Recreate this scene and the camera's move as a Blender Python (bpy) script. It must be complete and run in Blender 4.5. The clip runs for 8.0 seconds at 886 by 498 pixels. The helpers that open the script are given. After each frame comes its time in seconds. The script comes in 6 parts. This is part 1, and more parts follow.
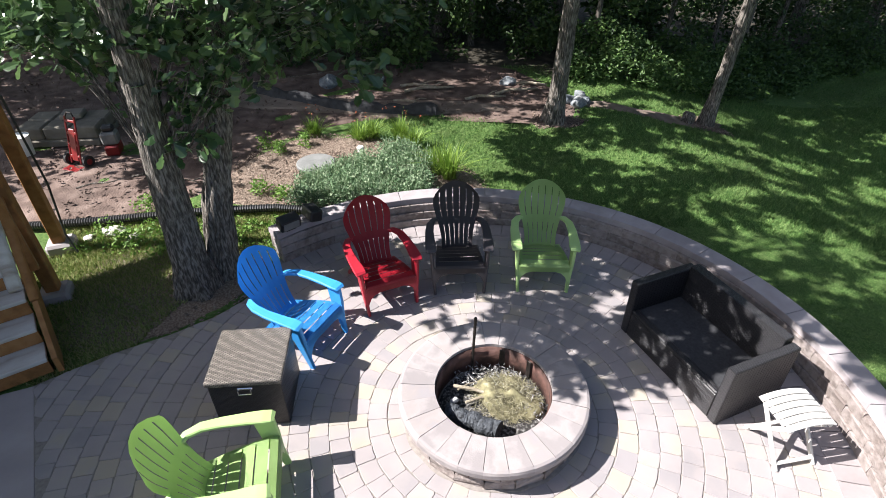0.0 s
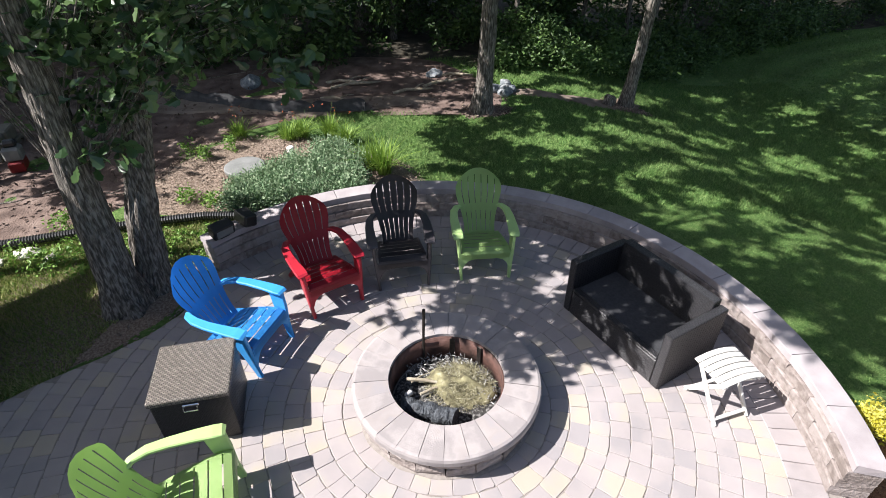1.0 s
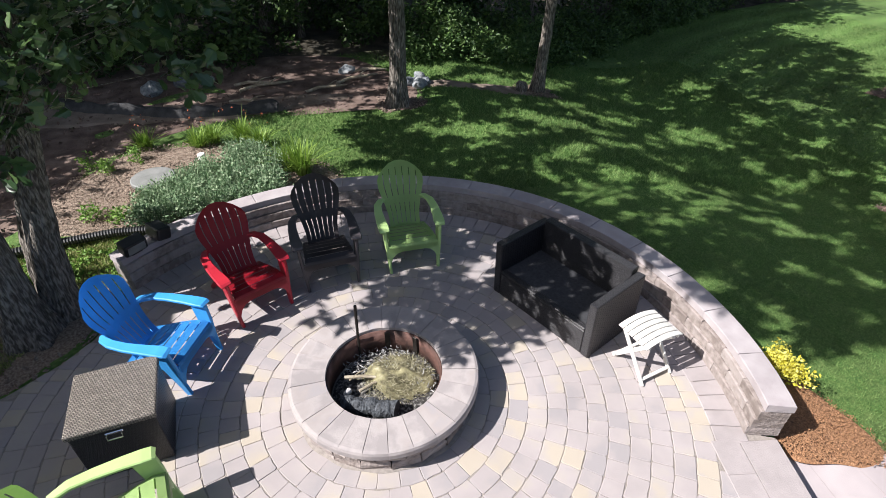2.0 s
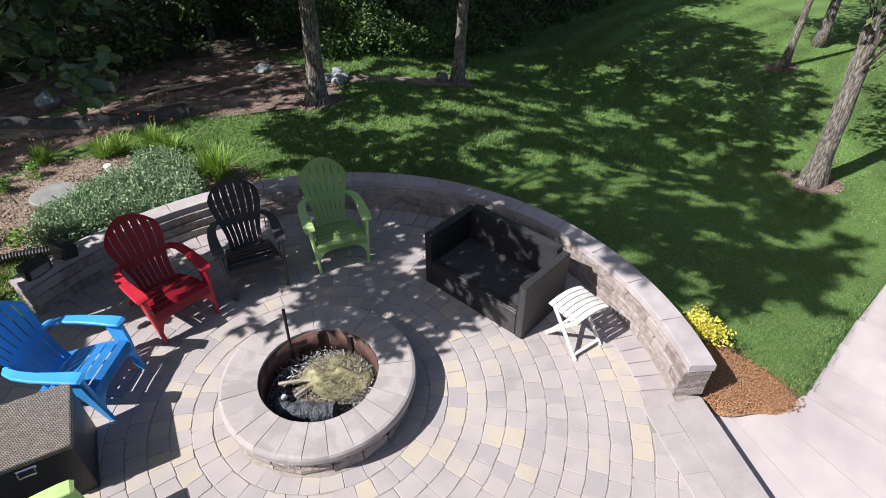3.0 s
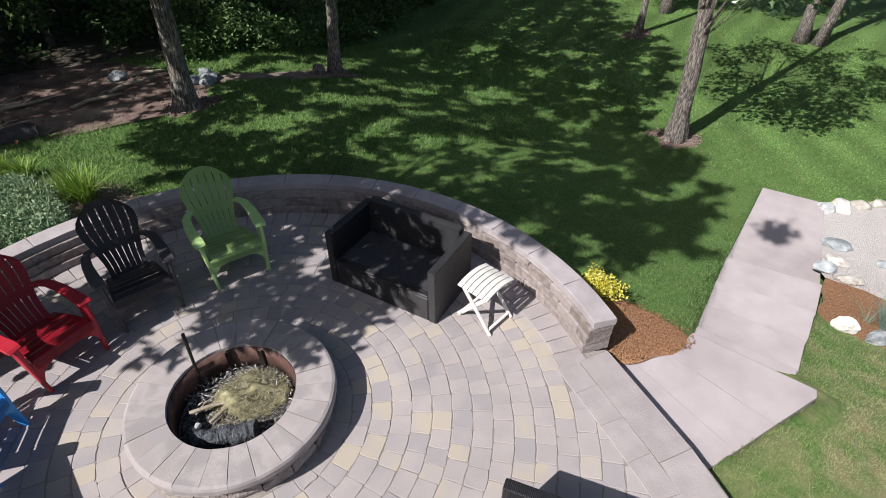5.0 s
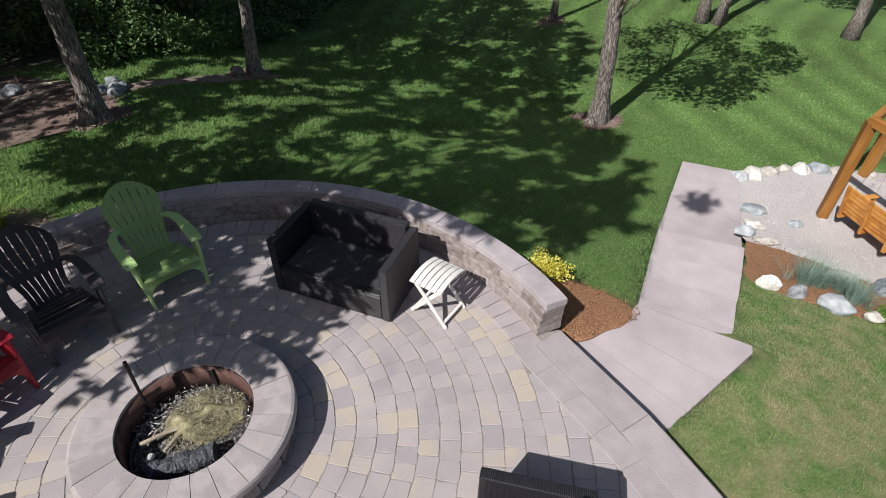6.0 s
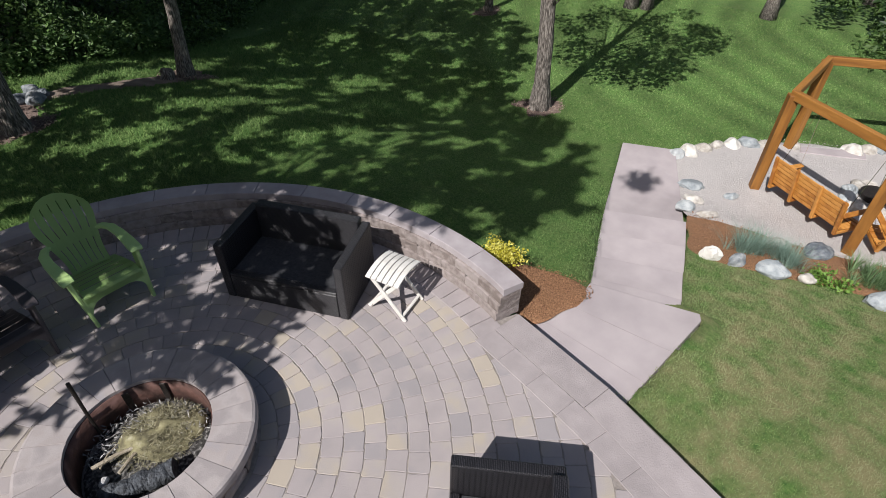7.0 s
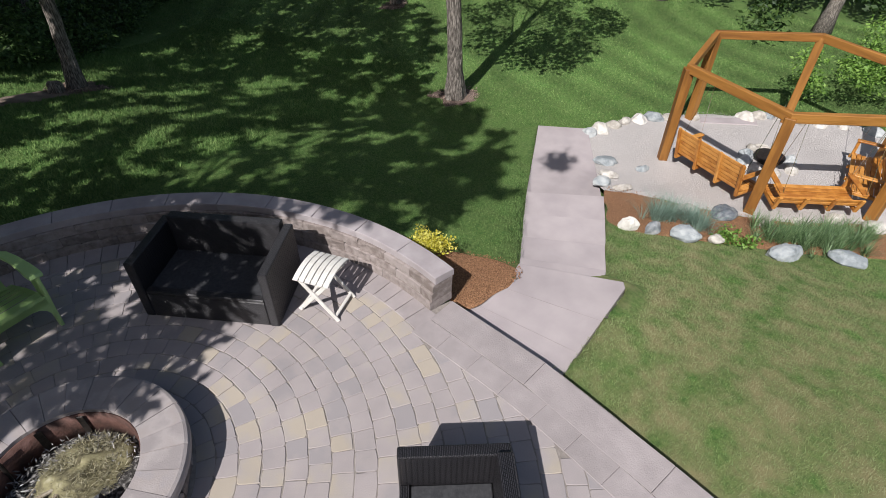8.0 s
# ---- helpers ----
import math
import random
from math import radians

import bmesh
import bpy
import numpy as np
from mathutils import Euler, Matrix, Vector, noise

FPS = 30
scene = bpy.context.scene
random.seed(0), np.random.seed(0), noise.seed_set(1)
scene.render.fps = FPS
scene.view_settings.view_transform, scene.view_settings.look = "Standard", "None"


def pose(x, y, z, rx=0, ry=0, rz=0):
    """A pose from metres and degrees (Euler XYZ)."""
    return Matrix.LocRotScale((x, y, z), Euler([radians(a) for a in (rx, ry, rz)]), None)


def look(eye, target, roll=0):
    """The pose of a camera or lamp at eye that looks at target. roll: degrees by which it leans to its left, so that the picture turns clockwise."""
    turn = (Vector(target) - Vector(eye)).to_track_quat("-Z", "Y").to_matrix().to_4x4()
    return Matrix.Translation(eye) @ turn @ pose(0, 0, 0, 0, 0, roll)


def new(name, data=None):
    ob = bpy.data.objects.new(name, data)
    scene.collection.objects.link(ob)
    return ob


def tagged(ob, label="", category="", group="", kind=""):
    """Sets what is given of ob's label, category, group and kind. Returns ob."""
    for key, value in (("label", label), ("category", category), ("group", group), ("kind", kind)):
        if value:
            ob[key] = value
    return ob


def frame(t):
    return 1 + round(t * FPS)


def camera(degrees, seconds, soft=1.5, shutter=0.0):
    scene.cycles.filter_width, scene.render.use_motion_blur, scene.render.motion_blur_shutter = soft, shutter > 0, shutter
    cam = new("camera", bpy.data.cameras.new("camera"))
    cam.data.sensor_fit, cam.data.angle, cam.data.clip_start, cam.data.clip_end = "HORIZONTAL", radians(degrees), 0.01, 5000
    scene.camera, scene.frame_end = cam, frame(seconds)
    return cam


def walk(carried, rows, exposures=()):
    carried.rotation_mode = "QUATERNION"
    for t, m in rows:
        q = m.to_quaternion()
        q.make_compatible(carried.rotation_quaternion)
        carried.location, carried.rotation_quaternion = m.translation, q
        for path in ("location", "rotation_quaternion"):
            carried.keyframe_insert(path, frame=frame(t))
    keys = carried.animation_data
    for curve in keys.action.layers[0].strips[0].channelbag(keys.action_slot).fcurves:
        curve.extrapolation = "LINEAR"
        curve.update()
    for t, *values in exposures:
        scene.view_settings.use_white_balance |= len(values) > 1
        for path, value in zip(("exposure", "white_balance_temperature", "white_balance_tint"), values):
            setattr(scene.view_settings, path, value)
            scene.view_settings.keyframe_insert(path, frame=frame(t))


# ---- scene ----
# ---- camera and its flight ----
cam = camera(77.54, 8.0, soft=0.6)
ROWS = [
    (0.0, -0.405, -2.926, 3.900, 0.00, -36.12, -0.42),
    (0.5, -0.435, -2.930, 3.898, -3.86, -36.44, -0.29),
    (1.0, -0.442, -2.941, 3.889, -7.92, -36.71, -0.30),
    (1.5, -0.434, -2.964, 3.873, -12.28, -36.93, -0.36),
    (3.0, -0.300, -3.017, 3.814, -24.58, -37.69, -0.33),
    (3.5, -0.269, -3.039, 3.792, -27.60, -37.97, -0.32),
    (4.0, -0.251, -3.050, 3.813, -30.04, -38.43, -0.32),
    (4.5, -0.275, -3.030, 3.822, -32.83, -38.78, -0.17),
    (5.0, -0.298, -2.980, 3.828, -37.54, -39.07, -0.12),
    (6.5, -0.398, -2.860, 3.800, -49.75, -39.91, 0.45),
    (7.0, -0.396, -2.862, 3.778, -52.86, -40.15, 0.49),
    (7.5, -0.403, -2.889, 3.770, -56.92, -40.40, 0.52),
    (8.0, -0.378, -2.906, 3.732, -61.97, -40.51, 0.71),
]
walk(cam, [(t, pose(x, y, z, 90 + pitch, 0, yaw) @ pose(0, 0, 0, 0, 0, roll)) for t, x, y, z, yaw, pitch, roll in ROWS],
     exposures=[(0.0, 1.38), (1.5, 1.15), (3.5, 0.86), (5.0, 0.59), (6.5, 0.35), (8.0, 0.29)])

# ---- world and sun ----
SUN_AZ, SUN_EL = -92.5, 45.4
world = bpy.data.worlds.new("sky")
scene.world = world
world.use_nodes = True
wn = world.node_tree.nodes
sky = wn.new("ShaderNodeTexSky")
sky.sky_type, sky.sun_disc = "NISHITA", False
sky.dust_density, sky.ozone_density, sky.air_density = 2.0, 0.7, 0.9
sky.sun_elevation, sky.sun_rotation = radians(SUN_EL), radians(SUN_AZ)
world.node_tree.links.new(sky.outputs[0], wn["Background"].inputs[0])
wn["Background"].inputs[1].default_value = 0.069
sun = new("sun", bpy.data.lights.new("sun", "SUN"))
sun.data.energy, sun.data.angle, sun.data.color = 4.9, radians(0.45), (1.0, 0.965, 0.945)
sd = Vector((math.sin(radians(SUN_AZ)) * math.cos(radians(SUN_EL)), math.cos(radians(SUN_AZ)) * math.cos(radians(SUN_EL)), math.sin(radians(SUN_EL))))
sun.matrix_world = look(sd * 30, (0, 0, 0))

rng = np.random.default_rng(7)


# ---- materials ----
def material(name, colors, scale=8.0, rough=0.8, bump=0.3, bump_scale=60.0, metal=0.0, spread=0.0, blotch=0.0, blotch_scale=1.2, translucent=0.0, spec=0.5, space="Object", stretch=(1, 1, 1), detail=6.0, lo=0.3, hi=0.7):
    """Noise-driven surface: colours over a ramp, broad blotches, piece-to-piece spread and fine relief."""
    m = bpy.data.materials.new(name)
    m.use_nodes = True
    nt = m.node_tree
    n, link = nt.nodes, nt.links.new
    bsdf = n["Principled BSDF"]
    co = n.new("ShaderNodeTexCoord")
    info = n.new("ShaderNodeObjectInfo")
    geo = n.new("ShaderNodeNewGeometry")
    rnd = n.new("ShaderNodeMath")
    rnd.operation = "ADD"
    link(info.outputs["Random"], rnd.inputs[0])
    link(geo.outputs["Random Per Island"], rnd.inputs[1])
    frac = n.new("ShaderNodeMath")
    frac.operation = "FRACT"
    link(rnd.outputs[0], frac.inputs[0])
    shift = n.new("ShaderNodeVectorMath")
    shift.operation = "MULTIPLY_ADD"
    link(co.outputs["Object"] if space == "Object" else geo.outputs["Position"], shift.inputs[0])
    shift.inputs[1].default_value = stretch
    if spread > 0:
        mul = n.new("ShaderNodeMath")
        mul.operation = "MULTIPLY"
        link(frac.outputs[0], mul.inputs[0])
        mul.inputs[1].default_value = 31.0
        link(mul.outputs[0], shift.inputs[2])
    else:
        shift.inputs[2].default_value = (0, 0, 0)
    tex = n.new("ShaderNodeTexNoise")
    tex.inputs["Scale"].default_value, tex.inputs["Detail"].default_value = scale, detail
    link(shift.outputs[0], tex.inputs["Vector"])
    fac = tex.outputs["Fac"]
    if spread > 0:
        mix = n.new("ShaderNodeMapRange")
        mix.inputs["To Min"].default_value, mix.inputs["To Max"].default_value = 0.5 - spread, 0.5 + spread
        link(frac.outputs[0], mix.inputs["Value"])
        add = n.new("ShaderNodeMath")
        add.operation = "ADD"
        link(fac, add.inputs[0])
        link(mix.outputs[0], add.inputs[1])
        sub = n.new("ShaderNodeMath")
        sub.operation = "SUBTRACT"
        link(add.outputs[0], sub.inputs[0])
        sub.inputs[1].default_value = 0.5
        fac = sub.outputs[0]
    ramp = n.new("ShaderNodeValToRGB")
    els = ramp.color_ramp.elements
    for i, c in enumerate(colors):
        p = lo + (hi - lo) * i / max(1, len(colors) - 1)
        e = els[i] if i < 2 else els.new(p)
        e.position, e.color = p, (*c, 1)
    link(fac, ramp.inputs[0])
    col = ramp.outputs[0]
    if blotch > 0:
        big = n.new("ShaderNodeTexNoise")
        big.inputs["Scale"].default_value, big.inputs["Detail"].default_value = blotch_scale, 4.0
        link(geo.outputs["Position"], big.inputs["Vector"])
        br = n.new("ShaderNodeMapRange")
        br.inputs["From Min"].default_value, br.inputs["From Max"].default_value = 0.3, 0.7
        br.inputs["To Min"].default_value, br.inputs["To Max"].default_value = 1 - blotch, 1 + blotch * 0.6
        link(big.outputs["Fac"], br.inputs["Value"])
        mm = n.new("ShaderNodeMix")
        mm.data_type, mm.blend_type = "RGBA", "MULTIPLY"
        mm.inputs["Factor"].default_value = 1.0
        link(col, mm.inputs["A"])
        link(br.outputs[0], mm.inputs["B"])
        col = mm.outputs["Result"]
    link(col, bsdf.inputs["Base Color"])
    bsdf.inputs["Roughness"].default_value, bsdf.inputs["Metallic"].default_value = rough, metal
    bsdf.inputs["Specular IOR Level"].default_value = spec
    if bump > 0:
        fine = n.new("ShaderNodeTexNoise")
        fine.inputs["Scale"].default_value, fine.inputs["Detail"].default_value = bump_scale, 5.0
        link(shift.outputs[0], fine.inputs["Vector"])
        bp = n.new("ShaderNodeBump")
        bp.inputs["Strength"].default_value, bp.inputs["Distance"].default_value = bump, 0.02
        link(fine.outputs["Fac"], bp.inputs["Height"])
        link(bp.outputs[0], bsdf.inputs["Normal"])
    if translucent > 0:
        tr = n.new("ShaderNodeBsdfTranslucent")
        link(col, tr.inputs["Color"])
        ms = n.new("ShaderNodeMixShader")
        ms.inputs[0].default_value = translucent
        link(bsdf.outputs[0], ms.inputs[1])
        link(tr.outputs[0], ms.inputs[2])
        link(ms.outputs[0], n["Material Output"].inputs[0])
    return m


def wicker(name, dark, light, cells=55.0):
    """Woven resin strands: short staggered strands with dark gaps between them."""
    m = bpy.data.materials.new(name)
    m.use_nodes = True
    nt = m.node_tree
    n, link = nt.nodes, nt.links.new
    bsdf = n["Principled BSDF"]
    co = n.new("ShaderNodeTexCoord")
    sep = n.new("ShaderNodeSeparateXYZ")
    link(co.outputs["Object"], sep.inputs[0])
    row = n.new("ShaderNodeMath")
    row.operation = "ADD"
    link(sep.outputs["Y"], row.inputs[0])
    link(sep.outputs["Z"], row.inputs[1])
    col = n.new("ShaderNodeMath")
    col.operation = "MULTIPLY_ADD"
    link(sep.outputs["Y"], col.inputs[0])
    col.inputs[1].default_value = 0.35
    link(sep.outputs["X"], col.inputs[2])
    vec = n.new("ShaderNodeCombineXYZ")
    link(col.outputs[0], vec.inputs[0])
    link(row.outputs[0], vec.inputs[1])
    weave = n.new("ShaderNodeTexBrick")
    weave.inputs["Scale"].default_value = 1.0
    weave.inputs["Brick Width"].default_value, weave.inputs["Row Height"].default_value = 1.7 / cells, 0.75 / cells
    weave.inputs["Mortar Size"].default_value, weave.inputs["Mortar Smooth"].default_value = 0.22 / cells, 0.8
    weave.inputs["Color1"].default_value, weave.inputs["Color2"].default_value, weave.inputs["Mortar"].default_value = (*light, 1), (*[0.45 * a + 0.55 * b for a, b in zip(dark, light)], 1), (*dark, 1)
    link(vec.outputs[0], weave.inputs["Vector"])
    link(weave.outputs["Color"], bsdf.inputs["Base Color"])
    bsdf.inputs["Roughness"].default_value = 0.38
    bsdf.inputs["Specular IOR Level"].default_value = 0.5
    inv = n.new("ShaderNodeMath")
    inv.operation = "SUBTRACT"
    inv.inputs[0].default_value = 1.0
    link(weave.outputs["Fac"], inv.inputs[1])
    bp = n.new("ShaderNodeBump")
    bp.inputs["Strength"].default_value, bp.inputs["Distance"].default_value = 0.8, 0.006
    link(inv.outputs[0], bp.inputs["Height"])
    link(bp.outputs[0], bsdf.inputs["Normal"])
    return m


M = {}
M["paver"] = material("tumbled_paver", [(0.272, 0.249, 0.254), (0.304, 0.272, 0.270), (0.315, 0.280, 0.280), (0.330, 0.294, 0.290), (0.340, 0.304, 0.282), (0.365, 0.318, 0.264)], 2.6, 0.85, 0.14, 120, spread=0.19, blotch=0.1, lo=0.30, hi=0.71)
M["border"] = material("grey_border_paver", [(0.276, 0.245, 0.245), (0.335, 0.297, 0.297)], 7, 0.85, 0.2, 90, spread=0.10, blotch=0.1)
M["sand"] = material("joint_sand", [(0.20, 0.175, 0.160), (0.28, 0.25, 0.228)], 30, 0.95, 0.4, 200)
M["wallblock"] = material("split_face_block", [(0.18, 0.148, 0.134), (0.246, 0.208, 0.193), (0.286, 0.245, 0.23), (0.325, 0.283, 0.27)], 16, 0.9, 0.7, 50, spread=0.18, blotch=0.12)
M["cap"] = material("concrete_cap", [(0.30, 0.265, 0.273), (0.38, 0.345, 0.352)], 6, 0.85, 0.2, 110, spread=0.12, blotch=0.12)
M["pitcap"] = material("pit_cap_stone", [(0.262, 0.236, 0.236), (0.335, 0.302, 0.298), (0.305, 0.27, 0.262), (0.285, 0.262, 0.27)], 5, 0.85, 0.2, 110, spread=0.22, blotch=0.08)
M["steel"] = material("rusted_steel", [(0.035, 0.025, 0.022), (0.11, 0.055, 0.044), (0.19, 0.11, 0.095)], 6, 0.75, 0.3, 50, metal=0.3)
M["ash"] = material("ash", [(0.012, 0.012, 0.012), (0.05, 0.047, 0.045), (0.30, 0.29, 0.28)], 40, 0.95, 0.8, 120)
M["char"] = material("charred_wood", [(0.014, 0.015, 0.017), (0.05, 0.056, 0.066), (0.11, 0.12, 0.135)], 30, 0.7, 1.0, 60)
M["straw"] = material("dry_straw", [(0.10, 0.088, 0.05), (0.24, 0.22, 0.12), (0.42, 0.395, 0.28)], 14, 0.9, 0.2, 60, spread=0.3)
M["stick"] = material("bleached_stick", [(0.22, 0.18, 0.12), (0.42, 0.37, 0.29)], 18, 0.85, 0.4, 80)
M["white_ash"] = material("white_ash", [(0.10, 0.098, 0.095), (0.26, 0.255, 0.25), (0.46, 0.455, 0.45)], 30, 0.9, 0.4, 80, spread=0.3)
M["concrete"] = material("broom_concrete", [(0.322, 0.284, 0.290), (0.394, 0.348, 0.351)], 3.0, 0.85, 0.12, 160, blotch=0.14, blotch_scale=0.8, space="World")
def turf(name, greens, dry, translucent=0.0, bump=0.9, spread=0.0):
    """Lawn colours: green grain, broad tone changes, mower bands far off and dry patches by the walkway."""
    m = material(name, greens, 26, 0.95, bump, 220, blotch=0.25, blotch_scale=0.5, space="World", translucent=translucent, spec=0.25, spread=spread)
    nt = m.node_tree
    n, link = nt.nodes, nt.links.new
    bsdf = n["Principled BSDF"]
    col = bsdf.inputs["Base Color"].links[0].from_socket
    geo = n.new("ShaderNodeNewGeometry")
    sep = n.new("ShaderNodeSeparateXYZ")
    link(geo.outputs["Position"], sep.inputs[0])
    near = n.new("ShaderNodeMapRange")
    near.inputs["From Min"].default_value, near.inputs["From Max"].default_value = -1.2, -3.2
    link(sep.outputs["Y"], near.inputs["Value"])
    side = n.new("ShaderNodeMapRange")
    side.inputs["From Min"].default_value, side.inputs["From Max"].default_value = 7.5, 5.5
    link(sep.outputs["X"], side.inputs["Value"])
    pat = n.new("ShaderNodeTexNoise")
    pat.inputs["Scale"].default_value, pat.inputs["Detail"].default_value = 4.5, 9.0
    link(geo.outputs["Position"], pat.inputs["Vector"])
    pr = n.new("ShaderNodeMapRange")
    pr.inputs["From Min"].default_value, pr.inputs["From Max"].default_value = 0.28, 0.68
    link(pat.outputs["Fac"], pr.inputs["Value"])
    a = n.new("ShaderNodeMath")
    a.operation = "MULTIPLY"
    link(near.outputs[0], a.inputs[0])
    link(side.outputs[0], a.inputs[1])
    b = n.new("ShaderNodeMath")
    b.operation = "MULTIPLY_ADD"
    link(a.outputs[0], b.inputs[0])
    b.inputs[1].default_value, b.inputs[2].default_value = 0.88, 0.14
    c = n.new("ShaderNodeMath")
    c.operation = "MULTIPLY"
    link(b.outputs[0], c.inputs[0])
    link(pr.outputs[0], c.inputs[1])
    mix = n.new("ShaderNodeMix")
    mix.data_type = "RGBA"
    link(c.outputs[0], mix.inputs["Factor"])
    link(col, mix.inputs["A"])
    mix.inputs["B"].default_value = (*dry, 1)
    band = n.new("ShaderNodeTexWave")
    band.wave_type, band.rings_direction = "RINGS", "Z"
    band.inputs["Scale"].default_value, band.inputs["Distortion"].default_value, band.inputs["Detail"].default_value = 0.33, 3.5, 2.0
    mp = n.new("ShaderNodeVectorMath")
    mp.operation = "ADD"
    mp.inputs[1].default_value = (-19.0, 6.0, 0.0)
    link(geo.outputs["Position"], mp.inputs[0])
    link(mp.outputs[0], band.inputs["Vector"])
    bm_ = n.new("ShaderNodeMapRange")
    bm_.inputs["To Min"].default_value, bm_.inputs["To Max"].default_value = 0.74, 1.05
    link(band.outputs["Fac"], bm_.inputs["Value"])
    far = n.new("ShaderNodeMapRange")
    far.inputs["From Min"].default_value, far.inputs["From Max"].default_value = 8.5, 10.5
    link(sep.outputs["X"], far.inputs["Value"])
    mul = n.new("ShaderNodeMix")
    mul.data_type, mul.blend_type = "RGBA", "MULTIPLY"
    link(far.outputs[0], mul.inputs["Factor"])
    link(mix.outputs["Result"], mul.inputs["A"])
    link(bm_.outputs[0], mul.inputs["B"])
    link(mul.outputs["Result"], bsdf.inputs["Base Color"])
    for k in n:
        if k.type == "BSDF_TRANSLUCENT":
            link(mul.outputs["Result"], k.inputs["Color"])
    return m


M["lawn"] = turf("lawn_soil", [(0.054, 0.128, 0.028), (0.098, 0.192, 0.046), (0.155, 0.24, 0.070)], (0.265, 0.245, 0.122))
M["blade"] = turf("grass_blade", [(0.056, 0.140, 0.034), (0.120, 0.232, 0.062), (0.22, 0.335, 0.108)], (0.325, 0.335, 0.18), 0.22, 0.0, 0.22)
M["dirt"] = material("bare_soil", [(0.072, 0.046, 0.037), (0.142, 0.097, 0.080), (0.23, 0.168, 0.142)], 3.5, 0.95, 0.9, 40, blotch=0.3, blotch_scale=0.7, space="World")
# near-black browns: the woods' deep shade is put into the floor colour
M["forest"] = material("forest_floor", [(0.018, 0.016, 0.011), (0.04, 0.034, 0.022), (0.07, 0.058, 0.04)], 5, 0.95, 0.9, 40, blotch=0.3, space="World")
M["sandy"] = material("sandy_track", [(0.15, 0.115, 0.09), (0.28, 0.22, 0.18)], 4, 0.95, 0.8, 50, blotch=0.2, space="World")
M["mulch"] = material("bark_mulch", [(0.13, 0.064, 0.035), (0.30, 0.15, 0.072), (0.43, 0.24, 0.13)], 60, 0.95, 1.0, 110, space="World")
M["bedmulch"] = material("weathered_mulch", [(0.13, 0.09, 0.07), (0.26, 0.195, 0.15), (0.38, 0.31, 0.25)], 45, 0.95, 1.0, 100, space="World")
M["gravel"] = material("pea_gravel", [(0.33, 0.305, 0.295), (0.44, 0.412, 0.40), (0.52, 0.495, 0.48)], 90, 0.9, 1.0, 70, blotch=0.08, space="World")
M["pebble"] = material("pebble", [(0.36, 0.335, 0.322), (0.43, 0.405, 0.39), (0.49, 0.465, 0.45)], 5, 0.85, 0.2, 60, spread=0.3)
M["boulder"] = material("granite_boulder", [(0.10, 0.115, 0.135), (0.20, 0.22, 0.235), (0.33, 0.335, 0.335)], 14, 0.85, 0.8, 50, spread=0.2)
M["bluestone"] = material("pale_blue_granite", [(0.20, 0.225, 0.24), (0.32, 0.345, 0.355), (0.43, 0.445, 0.445)], 9, 0.85, 0.8, 40, spread=0.15)
M["whitestone"] = material("pale_fieldstone", [(0.32, 0.295, 0.26), (0.48, 0.45, 0.41), (0.60, 0.58, 0.54)], 11, 0.85, 0.7, 50, spread=0.2)
M["bark"] = material("oak_bark", [(0.058, 0.049, 0.041), (0.135, 0.118, 0.102), (0.26, 0.232, 0.205)], 52, 0.95, 1.0, 70, stretch=(1, 1, 0.2), blotch=0.2, blotch_scale=2.5, lo=0.38, hi=0.62)
M["leaf"] = material("oak_leaf", [(0.035, 0.075, 0.030), (0.062, 0.125, 0.045), (0.11, 0.185, 0.065)], 2.0, 0.3, 0.0, spread=0.3, translucent=0.36, space="World", spec=0.9)
M["woods"] = material("woodland_leaf", [(0.02, 0.048, 0.012), (0.04, 0.085, 0.02), (0.075, 0.13, 0.03)], 0.8, 0.55, 0.0, spread=0.3, translucent=0.28, space="World")
M["shrub"] = material("bright_shrub_leaf", [(0.08, 0.17, 0.025), (0.15, 0.28, 0.045), (0.22, 0.36, 0.075)], 2.0, 0.55, 0.0, spread=0.3, translucent=0.3, space="World")
M["yellow"] = material("golden_leaf", [(0.42, 0.38, 0.03), (0.62, 0.56, 0.07), (0.72, 0.68, 0.18)], 3.0, 0.55, 0.0, spread=0.3, translucent=0.3, space="World")
M["sage"] = material("grey_green_foliage", [(0.10, 0.18, 0.085), (0.18, 0.28, 0.145), (0.29, 0.37, 0.23)], 3.0, 0.7, 0.0, spread=0.3, translucent=0.2, space="World")
M["lily"] = material("daylily_leaf", [(0.12, 0.22, 0.03), (0.24, 0.36, 0.06)], 2.0, 0.5, 0.0, spread=0.3, translucent=0.3, space="World")
M["flower"] = material("orange_flower", [(0.22, 0.045, 0.02), (0.36, 0.09, 0.03)], 3.0, 0.6, 0.0, spread=0.3, translucent=0.2, space="World")
M["fescue"] = material("blue_fescue_blade", [(0.13, 0.21, 0.16), (0.24, 0.34, 0.28)], 2.0, 0.7, 0.0, spread=0.3, translucent=0.2, space="World")
M["fescue_dark"] = material("strap_leaf", [(0.06, 0.12, 0.045), (0.13, 0.22, 0.09), (0.21, 0.31, 0.15)], 2.0, 0.5, 0.0, spread=0.3, translucent=0.25, space="World")
M["sidegrass"] = material("thin_olive_grass", [(0.14, 0.20, 0.05), (0.23, 0.30, 0.08), (0.36, 0.34, 0.16)], 3.0, 0.8, 0.0, spread=0.35, translucent=0.25, space="World")
# lighter copy of the woodland leaf, with sunlight put into its greens
M["sunlit_edge"] = material("sunlit_edge_leaf", [(0.048, 0.105, 0.028), (0.095, 0.178, 0.05), (0.155, 0.255, 0.08)], 1.5, 0.5, 0.0, spread=0.3, translucent=0.3, space="World")
